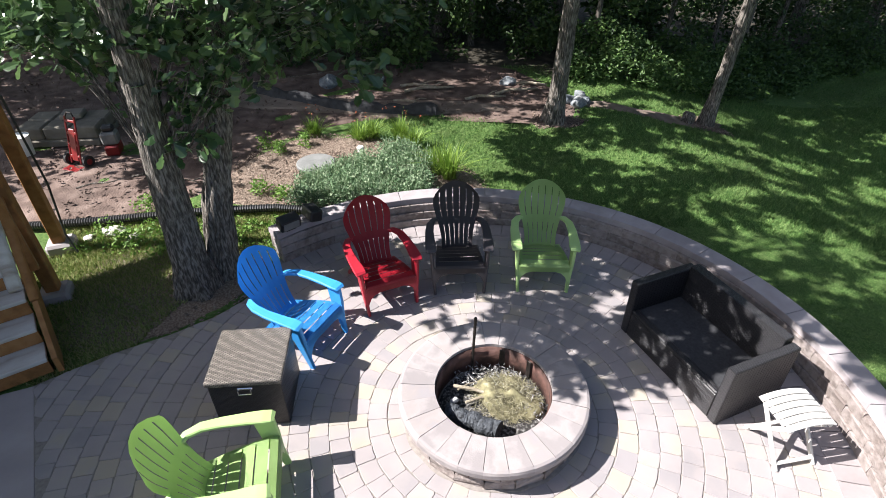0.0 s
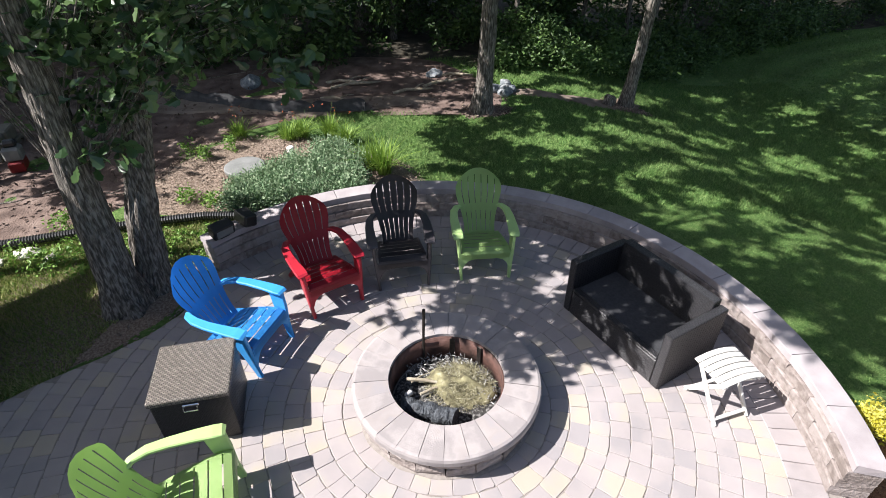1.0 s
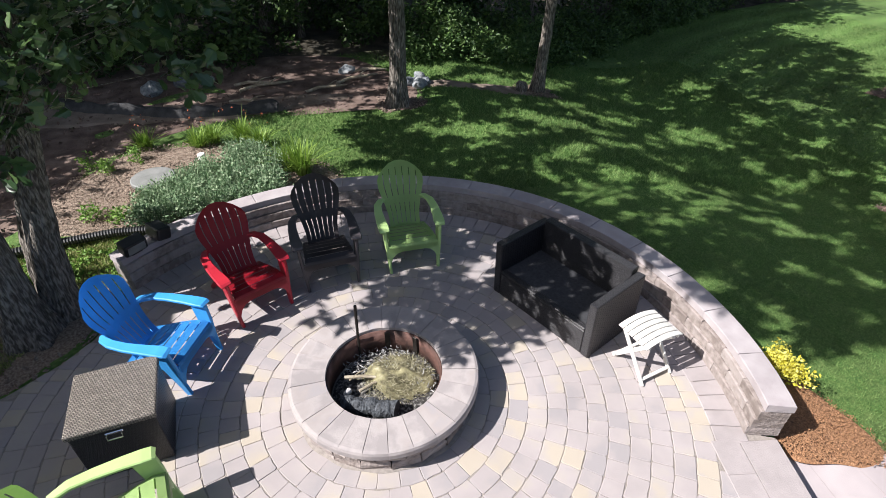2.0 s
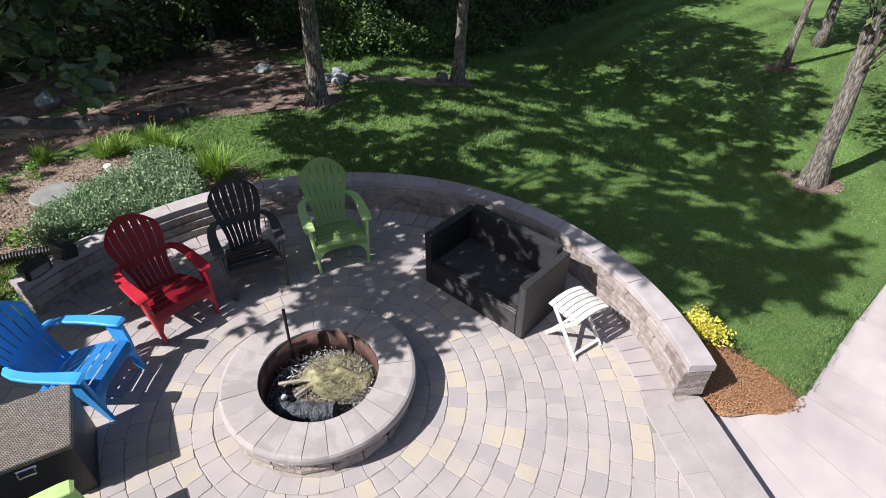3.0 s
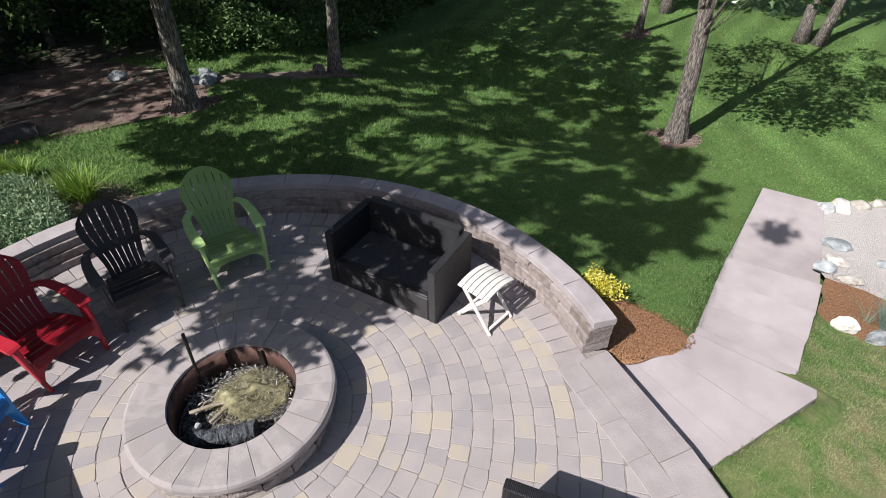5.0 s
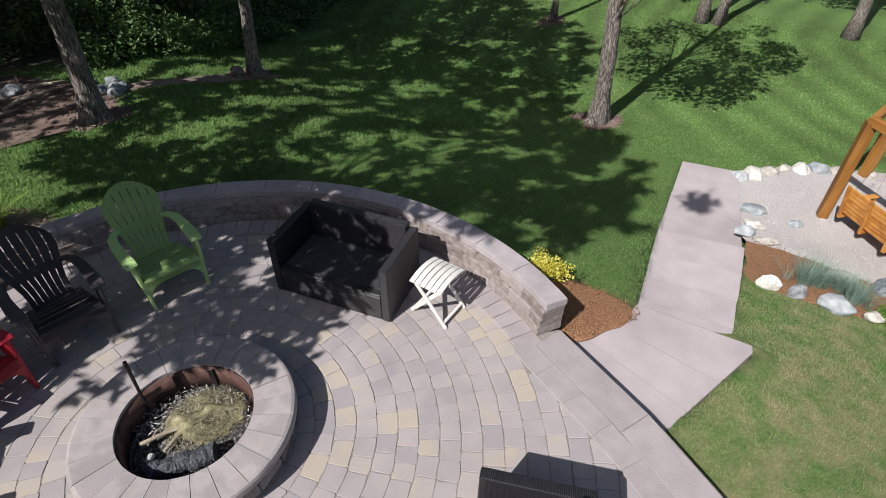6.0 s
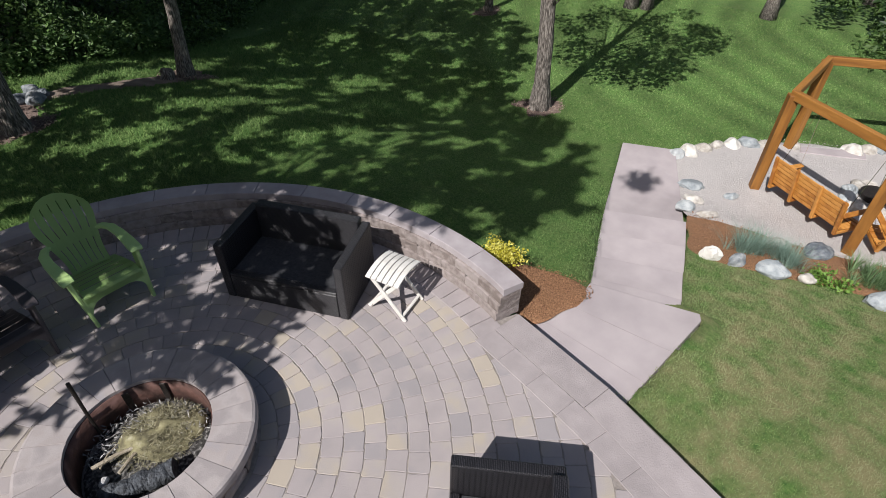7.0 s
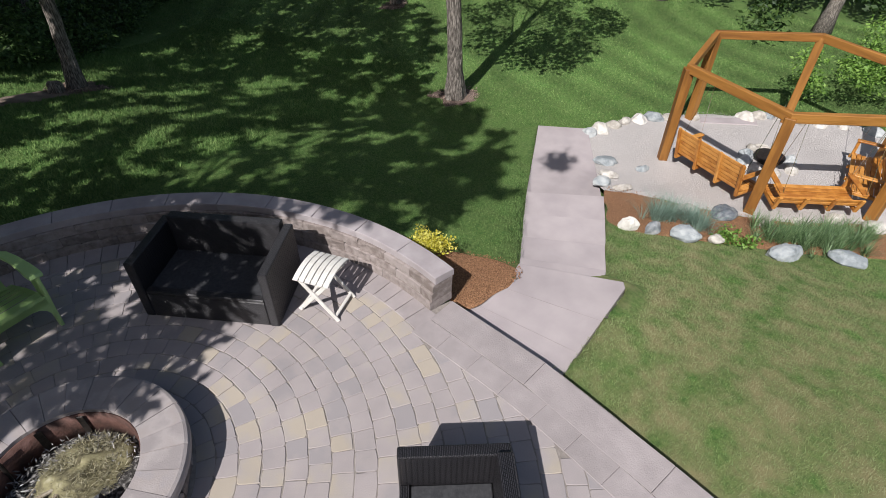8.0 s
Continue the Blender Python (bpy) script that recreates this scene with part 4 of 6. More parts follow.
wicker_seat("wicker_sofa", frame_pose(1.596, 0.478, -67.6), 1.24, "black wicker loveseat without cushions against the wall", "sofa")
wicker_seat("wicker_armchair", frame_pose(0.74, -2.03, -149), 0.76, "black wicker armchair facing the fire pit", "armchair")

bx = thing("storage_box", pose(-1.995, 0.225, 0, 0, 0, 4), "square dark brown wicker storage box with a chrome handle", "storage box")
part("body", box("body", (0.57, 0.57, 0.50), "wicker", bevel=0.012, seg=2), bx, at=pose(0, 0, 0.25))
# lid wears the paler weave, lit top against dark sides
lid = part("lid", box("lid", (0.60, 0.60, 0.05), "wickertop", bevel=0.012, seg=2), bx, "woven brown wicker lid paled for the sun's glare", pose(0, 0, 0.527))
bm = bmesh.new()
tube(bm, [(-0.05, -0.285, 0.455), (-0.05, -0.305, 0.45), (-0.05, -0.31, 0.42), (0.05, -0.31, 0.42), (0.05, -0.305, 0.45), (0.05, -0.285, 0.455)], [0.006] * 6, 6)
part("handle", mesh_bm("handle", bm, "chrome"), bx, "chrome drop handle")
part("handle_plate", box("handle_plate", (0.12, 0.012, 0.022), "chrome"), bx, at=pose(0, -0.288, 0.462))

st = thing("folding_table", pose(2.265, -0.285, 0, 0, 0, 10), "small white slatted folding table with crossed legs", "side table")
bm = bmesh.new()
sweep(bm, [(x, 0, 0.476 - 0.042 * (x / 0.2) ** 2) for x in np.linspace(-0.2, 0.2, 9)], [(0.05, 0.014)] * 9, (0, 1, 0))
slat_m = mesh_bm("slat", bm, "whitewood")
for i in range(6):
    part("slat", slat_m, st, at=pose(0, -0.145 + 0.058 * i, 0))
for sx in (-0.16, 0.16):
    bm = bmesh.new()
    sweep(bm, [(0, -0.165, 0.428), (0, 0, 0.428), (0, 0.165, 0.428)], [(0.02, 0.03)] * 3)
    part("top_rail", mesh_bm("top_rail", bm, "whitewood"), st, at=pose(sx, 0, 0))
    for sgn, off in ((1, 0.0), (-1, 0.024)):
        bm = bmesh.new()
        sweep(bm, [(0, -0.2 * sgn, 0.0), (0, 0.14 * sgn, 0.42)], [(0.02, 0.04)] * 2)
        part("leg", mesh_bm("leg", bm, "whitewood"), st, at=pose(sx + (off if sx < 0 else -off), 0, 0))
for y, z in ((-0.17, 0.045), (0.17, 0.045)):
    part("stretcher", box("stretcher", (0.34, 0.03, 0.018), "whitewood"), st, at=pose(0, y, z))
for x, y, rz, label in ((-2.16, 2.33, 40, "small black floodlight standing on the wall cap"), (-1.93, 2.53, 128, "small black floodlight lying on the wall cap")):
    fl = thing("floodlight", pose(x, y, WALL_TOP, 0, 0, rz), label, "lamp", "floodlights on the wall")
    part("housing", box("housing", (0.25, 0.15, 0.14), "blackplastic", bevel=0.02, seg=2), fl, at=pose(0, 0, 0.092, 12, 0, 0))
    part("lens", box("lens", (0.19, 0.008, 0.095), "greyplastic", bevel=0.003), fl, "pale glass lamp face", pose(0, -0.078, 0.078, 12, 0, 0))
    part("foot", box("foot", (0.12, 0.10, 0.02), "blackplastic"), fl, at=pose(0, 0, 0.01))


# ---- trees and woods ----
def clumps(centres, radius, per, flat=0.7, wide=(1.0, 1.0)):
    c = np.repeat(np.asarray(centres, float), per, 0)
    d = rng.normal(size=c.shape)
    d *= (rng.uniform(0, 1, len(c)) ** 0.4 / np.linalg.norm(d, axis=1))[:, None] * 0.85
    d[:, 2] *= flat
    d[:, 0] *= wide[0]
    d[:, 1] *= wide[1]
    r = np.repeat(np.asarray(radius, float) * np.ones(len(centres)), per)[:, None]
    return c + d * r


def crown_centres(c, size, n, low=-1.0, hollow=0.35):
    out = []
    while len(out) < n:
        v = rng.uniform(-1, 1, 3)
        r = np.linalg.norm(v)
        if r > 1 or r < hollow or v[2] < low:
            continue
        if noise.noise(Vector(v * 2.3) + Vector(c)) < -0.12:
            continue
        out.append(np.array(c) + v * np.array(size))
    return out


def tree(name, base, height, r, label, crown, n_clump, per, leaf, lean=(0, 0), kind="leaf", mat="leaf", limbs=6, low=-0.6, extra=(), clump_r=0.55, forks=(), hollow=0.35, canopy=None):
    """A trunk with limbs, and a crown of clumped leaves. crown: centre and half sizes, from the base."""
    t = thing(name, pose(*base), label, "tree")
    bm = bmesh.new()
    top = Vector((lean[0] * height, lean[1] * height, height))
    n = 14
    pts = [Vector((lean[0] * height * f + 0.10 * r * 3 * noise.noise(Vector((f * 4, base[0], 0))), lean[1] * height * f + 0.10 * r * 3 * noise.noise(Vector((0, f * 4, base[1]))), height * f - 0.1)) for f in np.linspace(0, 1, n)]
    rad = [r * (1.0 + 0.55 * math.exp(-f * height / 0.18)) * (1 - 0.72 * f) for f in np.linspace(0, 1, n)]
    near = base[1] < 9 and base[0] < 10
    if near:
        bark_tube(bm, pts, rad, 84, 0.024 if r > 0.2 else 0.013)
    else:
        tube(bm, pts, rad, 14, wobble=0.22)
    for fpts, fr in forks:
        bark_tube(bm, fpts, fr, 72, 0.022)
    centres = (crown_centres(crown[0], crown[1], n_clump, low, hollow) if canopy is None else [np.array(b) - np.array(base) for b in canopy[rng.permutation(len(canopy))[:60]]]) + [np.array(e) - np.array(base) for e in extra]
    pick = rng.permutation(len(centres) - len(extra))[: limbs * 3]
    for i in list(pick) + list(range(len(centres) - len(extra), len(centres))):
        e = Vector(centres[i])
        f = min(0.92, max(0.28 if canopy is None or i not in pick[:limbs] else 0.55, (e.z - 0.9) / height * 0.8))
        s = pts[int(f * (n - 1))]
        mid = s.lerp(e, 0.5) + Vector((0, 0, 0.18 * (e - s).length))
        rr = r * ((0.30 if near is False else 0.2) if i in pick[:limbs] else 0.045)
        s = s + Vector((rng.uniform(-1, 1), rng.uniform(-1, 1), 0)) * r * 0.25
        tube(bm, [s, mid, e], [rr, rr * 0.55, rr * 0.16], 7, caps=False)
    part("trunk", mesh_bm("trunk", bm, "bark", not near), t)
    k = len(centres) - len(extra)
    if canopy is not None:
        part("crown", leaves("crown", canopy - np.array(base), 0.17, mat), t)
    pos = clumps(centres[:k], clump_r, per, 0.7) if canopy is None else np.zeros((0, 3))
    if extra:
        pos = np.concatenate([pos, clumps(centres[k:], clump_r * 1.2, int(per * 0.62))])
    if len(pos):
        part("crown", leaves("crown", pos, leaf, mat, kind), t)
    return t


# the oak's and the two track-side trees' crowns stand over the ground that they shade
SHADE = [(-0.5, 1.7), (-0.6, 1.2), (-0.3, 0.95), (0.1, 0.72), (0.45, 0.5), (0.85, 0.25), (1.05, 0.42), (1.8, 0.2), (2.6, 0.4), (3.3, 0.55), (3.9, 0.35), (4.3, -0.45), (5.2, -0.4), (6.8, -0.15), (8.1, 0.5), (8.7, 1.0), (8.75, 2.4), (10.3, 3.3), (12.2, 3.9), (13.2, 5.2), (14.0, 6.9), (15.5, 9.4), (10.8, 11.7), (4.6, 8.4), (1.4, 7.4), (0.3, 5.6), (0.15, 3.9), (-0.1, 2.95), (-0.5, 2.4)]
WHO = ("oak", "track", "slender")
n = 150000
lx, ly = rng.uniform(-1.2, 15.5, n), rng.uniform(-0.8, 11.8, n)
fray = np.where(lx > 3.5, 0.95, 0.35)
ok = inside(SHADE, lx + fray * np.array([noise.noise(Vector((a * 1.5, b * 1.9, 1.0))) + 0.5 * noise.noise(Vector((a * 4, b * 5, 1.0))) for a, b in zip(lx, ly)]), ly + fray * np.array([noise.noise(Vector((a * 1.5, b * 1.9, 9.0))) + 0.5 * noise.noise(Vector((a * 4, b * 5, 9.0))) for a, b in zip(lx, ly)]))
lx, ly = lx[ok], ly[ok]


def veil(x, y):
    """Broad and fine unevenness of the canopy, drawn out along the way of the light."""
    return 0.42 * noise.noise(Vector((x * 0.8, y * 2.1, 7.7))) + 0.5 * noise.noise(Vector((x * 1.9, y * 5.0, 2.1))) + 0.22 * noise.noise(Vector((x * 3.8, y * 9.0, 5.1)))


def gaps(x, y):
    """Share of open sky between the boughs over a stretch of ground."""
    if x > 8.0 and y > 3.0:
        return 0.17
    if x > 5.8 and y > 1.6:
        return 0.42 if y < 6.5 else 0.32
    if y > 4.4:
        return 0.57
    if x < 2.9:
        return 0.55 if x < 0.1 or (x < 0.35 and y > 1.75) else 0.11
    return 0.26 if y < 1.6 else 0.54


v = np.array([veil(a, b) for a, b in zip(lx, ly)])
cut = np.quantile(v, 1 - np.linspace(0, 1, 101))
open_ = np.array([gaps(a, b) for a, b in zip(lx, ly)])
ok = v < cut[(open_ * 100).astype(int)]
for hx, hy, hr in ((0.30, 2.15, 0.3), (1.36, 2.1, 0.18), (1.54, 1.99, 0.14), (1.2, 2.05, 0.16), (0.6, 1.75, 0.14), (1.5, 1.55, 0.13)):
    ok &= np.hypot((lx - hx) / 1.4, ly - hy) > hr
lx, ly = lx[ok], ly[ok]
# unseen leaf clump added only to cast a dark patch on the lowest step
more = [(7.5 + rng.normal() * 0.17, -0.85 + rng.normal() * 0.11) for _ in range(160)]
lx, ly = np.append(lx, [p[0] for p in more]), np.append(ly, [p[1] for p in more])
who = np.where((ly < 5.2) & (lx < 8.9), 0, np.where(lx < 8.6, 1, 2))
cell = np.array([noise.cell(Vector((math.floor(a / 0.7) * 0.7 + 0.1, math.floor(b / 0.5) * 0.5 + 0.1, 0.3))) for a, b in zip(lx, ly)])
foot = np.array([-2.9, 1.55, 4.7])[who]
high = (lx - foot) * math.tan(radians(SUN_EL)) * (0.95 + 0.22 * cell) + 0.5 * cell + rng.normal(0, 0.16, len(lx))
high = np.clip(high, np.array([3.9, 4.0, 4.2])[who] + 0.3 * cell, np.array([10.0, 9.0, 9.5])[who] + 0.5 * cell)
k = (high - np.where(lx > 3, grade(lx), 0.0)) / sd.z
canopy = np.stack([lx + sd.x * k, ly + sd.y * k, high], 1)
boughs = {name: canopy[who == q] for q, name in enumerate(WHO)}
oak_low = [(-4.12, 2.15, 2.79), (-4.6, 2.51, 2.64), (-4.05, 2.12, 2.5), (-3.79, 2.22, 2.71), (-3.62, 2.15, 2.56), (-3.27, 2.15, 2.74), (-4.2, 2.4, 2.6), (-4.1, 2.2, 2.85), (-3.95, 2.6, 2.25), (-3.7, 2.2, 2.75), (-3.3, 2.05, 2.35), (-3.05, 2.2, 2.7), (-2.8, 1.9, 2.15), (-2.5, 2.0, 2.08), (-2.45, 2.1, 2.5), (-2.02, 2.2, 2.42), (-2.15, 2.3, 2.8), (-1.56, 2.29, 2.52), (-1.67, 2.11, 2.85), (-1.05, 2.23, 2.79), (-1.19, 2.05, 3.0), (-0.69, 2.17, 3.0), (-2.56, 2.29, 2.79), (-4.7, 2.9, 2.9), (-4.5, 3.3, 2.5), (-3.7, 3.0, 2.5), (-2.19, 2.29, 2.22), (-1.34, 2.05, 2.72), (-3.6, 2.7, 2.4), (-2.97, 1.8, 2.67), (-3.24, 1.8, 2.81), (-2.75, 1.8, 1.79), (-3.86, 1.9, 2.78), (-2.69, 1.8, 2.67), (-2.4, 1.8, 2.34), (-2.09, 1.8, 2.66), (-1.16, 2.29, 2.22)]
tree("oak_tree", (-3.11, 1.78, -0.03), 6.5, 0.185, "large oak with twin furrowed trunks and low lobed leaves", None, 0, 88, 0.145, (0.022, 0.012), "oak", "leaf", 9, -0.95, oak_low, 0.305,
     forks=[([(0.20, 0.27, -0.1), (0.23, 0.29, 0.3), (0.31, 0.32, 0.9), (0.47, 0.40, 1.6), (0.75, 0.62, 3.0), (1.1, 0.95, 5.0)], [0.21, 0.165, 0.15, 0.135, 0.115, 0.06])], canopy=boughs["oak"])
tree("woodland_tree", (1.55, 6.42, -0.11), 8.0, 0.155, "tall oak standing at the edge of the soil track", None, 0, 90, 0.15, (0.06, -0.01), limbs=5, clump_r=0.26, canopy=boughs["track"])
tree("woodland_tree", (4.55, 6.82, -0.37), 8.0, 0.115, "slender grey tree rising from the lawn", None, 0, 90, 0.15, (0.05, -0.02), limbs=5, clump_r=0.26, canopy=boughs["slender"])
tree("lawn_tree", (8.92, 1.81, -1.15), 8.5, 0.155, "lawn tree with grey bark and a flared foot", ((0.1, -0.1, 4.9), (2.3, 2.1, 2.2)), 38, 105, 0.15, (-0.022, 0.036), limbs=12, clump_r=0.5, extra=[(8.2, 1.3, 1.9), (8.45, 0.9, 1.75), (8.4, 1.9, 2.1), (9.2, 0.7, 1.9), (8.7, 1.5, 2.15), (9.3, 1.2, 2.0), (9.6, 0.6, 1.85), (9.0, 0.3, 1.8), (8.6, 1.3, 2.3), (9.9, 1.4, 2.1), (8.8, 2.2, 2.3), (9.3, 1.9, 2.4)])
tree("lawn_tree", (13.36, 6.03, -1.15), 8.0, 0.09, "lawn tree with a dark leaning trunk", ((0.2, 0.3, 6.0), (2.6, 2.6, 2.4)), 40, 200, 0.17, (0.05, 0.0), limbs=5, clump_r=0.8)
for (x, y), r, lean in (((16.3, 3.0), 0.15, (-0.04, 0)), ((16.45, 2.6), 0.13, (0.12, -0.05)), ((17.7, -0.4), 0.16, (0.02, 0)), ((15.7, 6.8), 0.14, (0.03, 0.0)), ((16.9, -4.6), 0.17, (0.16, -0.12)), ((20.5, 4.0), 0.18, (0, 0)), ((21.0, -2.5), 0.18, (0, 0))):
    tree("lawn_tree", (x, y, -1.15), 8.0, r, "pale-barked tree at the far side of the lawn", ((0.2, 0.3, 6.2), (2.6, 2.4, 2.4)), 34, 170, 0.19, lean, limbs=4, clump_r=0.85)
# crown leaves added above the view, up the sun's rays, to darken the track
track_shade = [(-5.5, 6.2), (-2.5, 6.3), (0.8, 6.8), (2.2, 7.4), (1.5, 9.5), (-5.5, 9.6)]
over_track = []
while len(over_track) < 7000:
    gx_, gy_ = rng.uniform(-5.5, 2.2), rng.uniform(6.2, 9.6)
    if inside(track_shade, np.array([gx_]), np.array([gy_]))[0]:
        if veil(gx_, gy_) > 0.03:
            continue
        h = 6.2 + 1.6 * noise.cell(Vector((math.floor(gx_ / 0.9) + 0.1, math.floor(gy_ / 0.7) + 0.1, 0.6))) + rng.normal() * 0.2
        over_track.append((gx_ + sd.x * h / sd.z, gy_ + sd.y * h / sd.z, h))
tree("woodland_tree", (-4.9, 9.3, -0.03), 8.5, 0.17, "dark oak leaning over the soil track", None, 0, 130, 0.2, (-0.03, -0.03), limbs=6, clump_r=0.55, canopy=np.array(over_track), mat="woods")
# trees west of x = -9.7 are added out of view to shade the yard
for x, y, r, h in ((-6.5, 10.5, 0.2, 9), (-2.2, 10.8, 0.2, 9), (-0.4, 11.8, 0.18, 9), (2.5, 11.6, 0.12, 8), (4.0, 12.8, 0.14, 8), (5.4, 13.2, 0.16, 9), (7.3, 11.8, 0.15, 9), (9.6, 13.4, 0.17, 9), (12.5, 14.5, 0.17, 9), (-9.5, 12.0, 0.2, 9), (-10.8, 7.9, 0.2, 10), (-11.6, 9.6, 0.2, 10), (-14.0, 7.6, 0.2, 10), (-9.8, 6.3, 0.17, 5.6), (-15.0, 10.4, 0.2, 10), (0.9, 14.5, 0.2, 9), (-3.4, 14.0, 0.2, 9)):
    tree("woodland_tree", (x, y, float(grade(x))), h, r, "dark tree in the woods or added out of view for shade", ((0, 0, h * 0.68), (3.0, 2.6, h * 0.36)), 46, 120, 0.24, (float(rng.uniform(-0.05, 0.05)), float(rng.uniform(-0.03, 0.03))), limbs=4, clump_r=0.95, mat="woods")

for x, y, r, lean in ((2.85, 9.3, 0.06, 0.03), (4.7, 10.3, 0.055, 0.09), (6.4, 11.2, 0.06, -0.02), (8.3, 12.0, 0.07, 0.04), (0.3, 11.0, 0.07, 0.02)):
    tree("sapling", (x, y, float(grade(x))), 7.0, r, "slender pale sapling at the front of the woods", ((0, 0, 5.6), (1.1, 1.0, 1.4)), 10, 90, 0.2, (lean, 0.0), limbs=0, clump_r=0.6, mat="woods")

# undergrowth along the wood's edge
edge = [(-16, 11.0), (-9, 10.6), (-5, 9.4), (-2.8, 8.6), (-1.2, 8.75), (-0.3, 9.3), (0.6, 10.6), (1.7, 9.8), (2.3, 8.45), (4.4, 8.1), (6.8, 9.4), (9.8, 11.3), (14, 13.0), (22, 14.5)]
cs, rs_ = [], []
for (x0, y0), (x1, y1) in zip(edge, edge[1:]):
    L = math.hypot(x1 - x0, y1 - y0)
    for _ in range(int(L * 17)):
        f, back = rng.uniform(), rng.uniform(0, 1) ** 1.3 * 3.4
        x, y = x0 + (x1 - x0) * f, y0 + (y1 - y0) * f + back
        h = rng.uniform(0.12, 0.85 + 0.75 * min(back, 1.8))
        cs.append((x + rng.normal() * 0.15, y + rng.normal() * 0.12 + 0.25, float(grade(x)) + h))
        rs_.append(rng.uniform(0.35, 0.6))
tagged(new("undergrowth", leaves("undergrowth", clumps(cs, rs_, 105), 0.115, "woods")), "dense leafy undergrowth along the edge of the woods", "undergrowth", "", "stuff")
# shrubs stand in crown shade; their brighter leaf colour replaces the missing sun
cs = []
for (x0, y0), (x1, y1) in zip(edge[8:12], edge[9:13]):
    for f in rng.uniform(0, 1, 66):
        back = rng.uniform(0, 0.9)
        x, y = x0 + (x1 - x0) * f, y0 + (y1 - y0) * f + back
        cs.append((x, y + 0.1, float(grade(x)) + rng.uniform(0.1, 0.45 + 0.7 * back)))
tagged(new("edge_shrubs", leaves("edge_shrubs", clumps(cs, 0.4, 90), 0.09, "sunlit_edge", "leaf", 0.0, 1.0)), "green shrubs before the dark woods, leaves brightened as if sunlit", "shrubs", "", "stuff")
cs = []
for (x0, y0), (x1, y1) in zip(edge, edge[1:]):
    for f in rng.uniform(0, 1, int(9 * math.hypot(x1 - x0, y1 - y0))):
        back = rng.uniform(3.0, 8.0)
        cs.append((x0 + (x1 - x0) * f, y0 + (y1 - y0) * f + back, float(grade(x0)) + rng.uniform(0.3, 1.2 + 0.5 * back)))
tagged(new("thicket", leaves("thicket", clumps(cs, 0.9, 100), 0.2, "woods")), "deep dark thicket inside the woods", "undergrowth", "", "stuff")
cs = [(max(13.2 + rng.normal() * 0.9 + 1.6 * f, 12.0), -5.3 - 2.2 * f + rng.normal() * 0.5, -1.15 + rng.uniform(0.1, 1.0)) for f in rng.uniform(-0.2, 1.2, 60)]
tagged(new("shrub_bank", leaves("shrub_bank", clumps(cs, 0.42, 190), 0.085, "shrub", "leaf", 0.0, 1.3)), "bright green shrubs beyond the gravel bed", "shrubs", "", "stuff")
cs = [(18.2 + rng.normal() * 1.0 + 2.5 * f, -2.9 - 5.5 * f + rng.normal() * 0.7, -1.15 + rng.uniform(0.1, 1.9)) for f in rng.uniform(-0.1, 1.2, 90)]
tagged(new("far_shrubs", leaves("far_shrubs", clumps(cs, 0.7, 110), 0.17, "woods")), "dark shrubs at the far edge of the lawn", "shrubs", "", "stuff")


def rock(name, at, size, mat, seed, label, group, flat=0.75):
    bm = bmesh.new()
    bmesh.ops.create_icosphere(bm, subdivisions=3, radius=1.0)
    for v in bm.verts:
        d = 0.34 * noise.noise(v.co * 1.1 + Vector((seed, 0, 0))) + 0.20 * noise.noise(v.co * 2.6 + Vector((0, seed, 0))) + 0.07 * noise.noise(v.co * 6.5 + Vector((0, 0, seed)))
        for q in range(7):
            cut = Vector((math.sin(seed + q * 2.4), math.cos(seed * 1.3 + q * 1.7), 0.9 * math.sin(seed * 0.7 + q * 3.1))).normalized()
            over = v.co.dot(cut) - 0.78
            if over > 0:
                v.co -= cut * over * 0.85
        v.co *= 1 + d * 0.6
        v.co.z = max(v.co.z, -0.45)
        v.co = Vector((v.co.x * size[0], v.co.y * size[1], v.co.z * size[2]))
    return thing(name, at, label, "boulder", group, data=mesh_bm(name, bm, mat))


def on_ground(x, y, dz=0.0, rz=0.0):
    return pose(x, y, float(grade(x)) + dz, 0, 0, rz)


stones = [(7.87, -1.56, 0.50, 0.12, "bluestone"), (7.06, -1.70, 0.36, 0.15, "bluestone"), (7.40, -1.72, 0.34, 0.13, "whitestone"), (7.93, -2.14, 0.27, 0.12, "bluestone"), (7.03, -2.02, 0.36, 0.10, "whitestone"), (5.69, -2.37, 0.31, 0.20, "whitestone"), (5.82, -2.66, 0.30, 0.17, "boulder"),
          (5.94, -3.05, 0.44, 0.20, "bluestone"), (6.09, -3.42, 0.25, 0.15, "whitestone"), (7.11, -3.45, 0.50, 0.20, "boulder"), (6.92, -2.98, 0.40, 0.11, "whitestone"), (7.16, -3.99, 0.36, 0.12, "whitestone"), (6.31, -4.22, 0.55, 0.19, "bluestone"), (6.76, -4.97, 0.54, 0.17, "bluestone"), (7.93, -4.91, 0.40, 0.16, "whitestone"),
          (8.0, -5.4, 0.44, 0.16, "whitestone"), (7.55, -4.45, 0.30, 0.11, "whitestone"), (7.25, -5.6, 0.34, 0.16, "whitestone")]
for i, (x, y, w, h, m) in enumerate(stones):
    rock("boulder", on_ground(x, y, max(h * 0.24, 0.06), -60 + 25 * math.sin(i * 2.3)), (w * 0.44, w * (0.28 + 0.06 * math.sin(i)), h * 0.56), m, i * 3.7, {"boulder": "dark blue-grey boulder edging the mulch bed", "bluestone": "flat pale blue-grey boulder beside the gravel", "whitestone": "pale cream fieldstone edging the mulch bed"}[m], "edging stones")
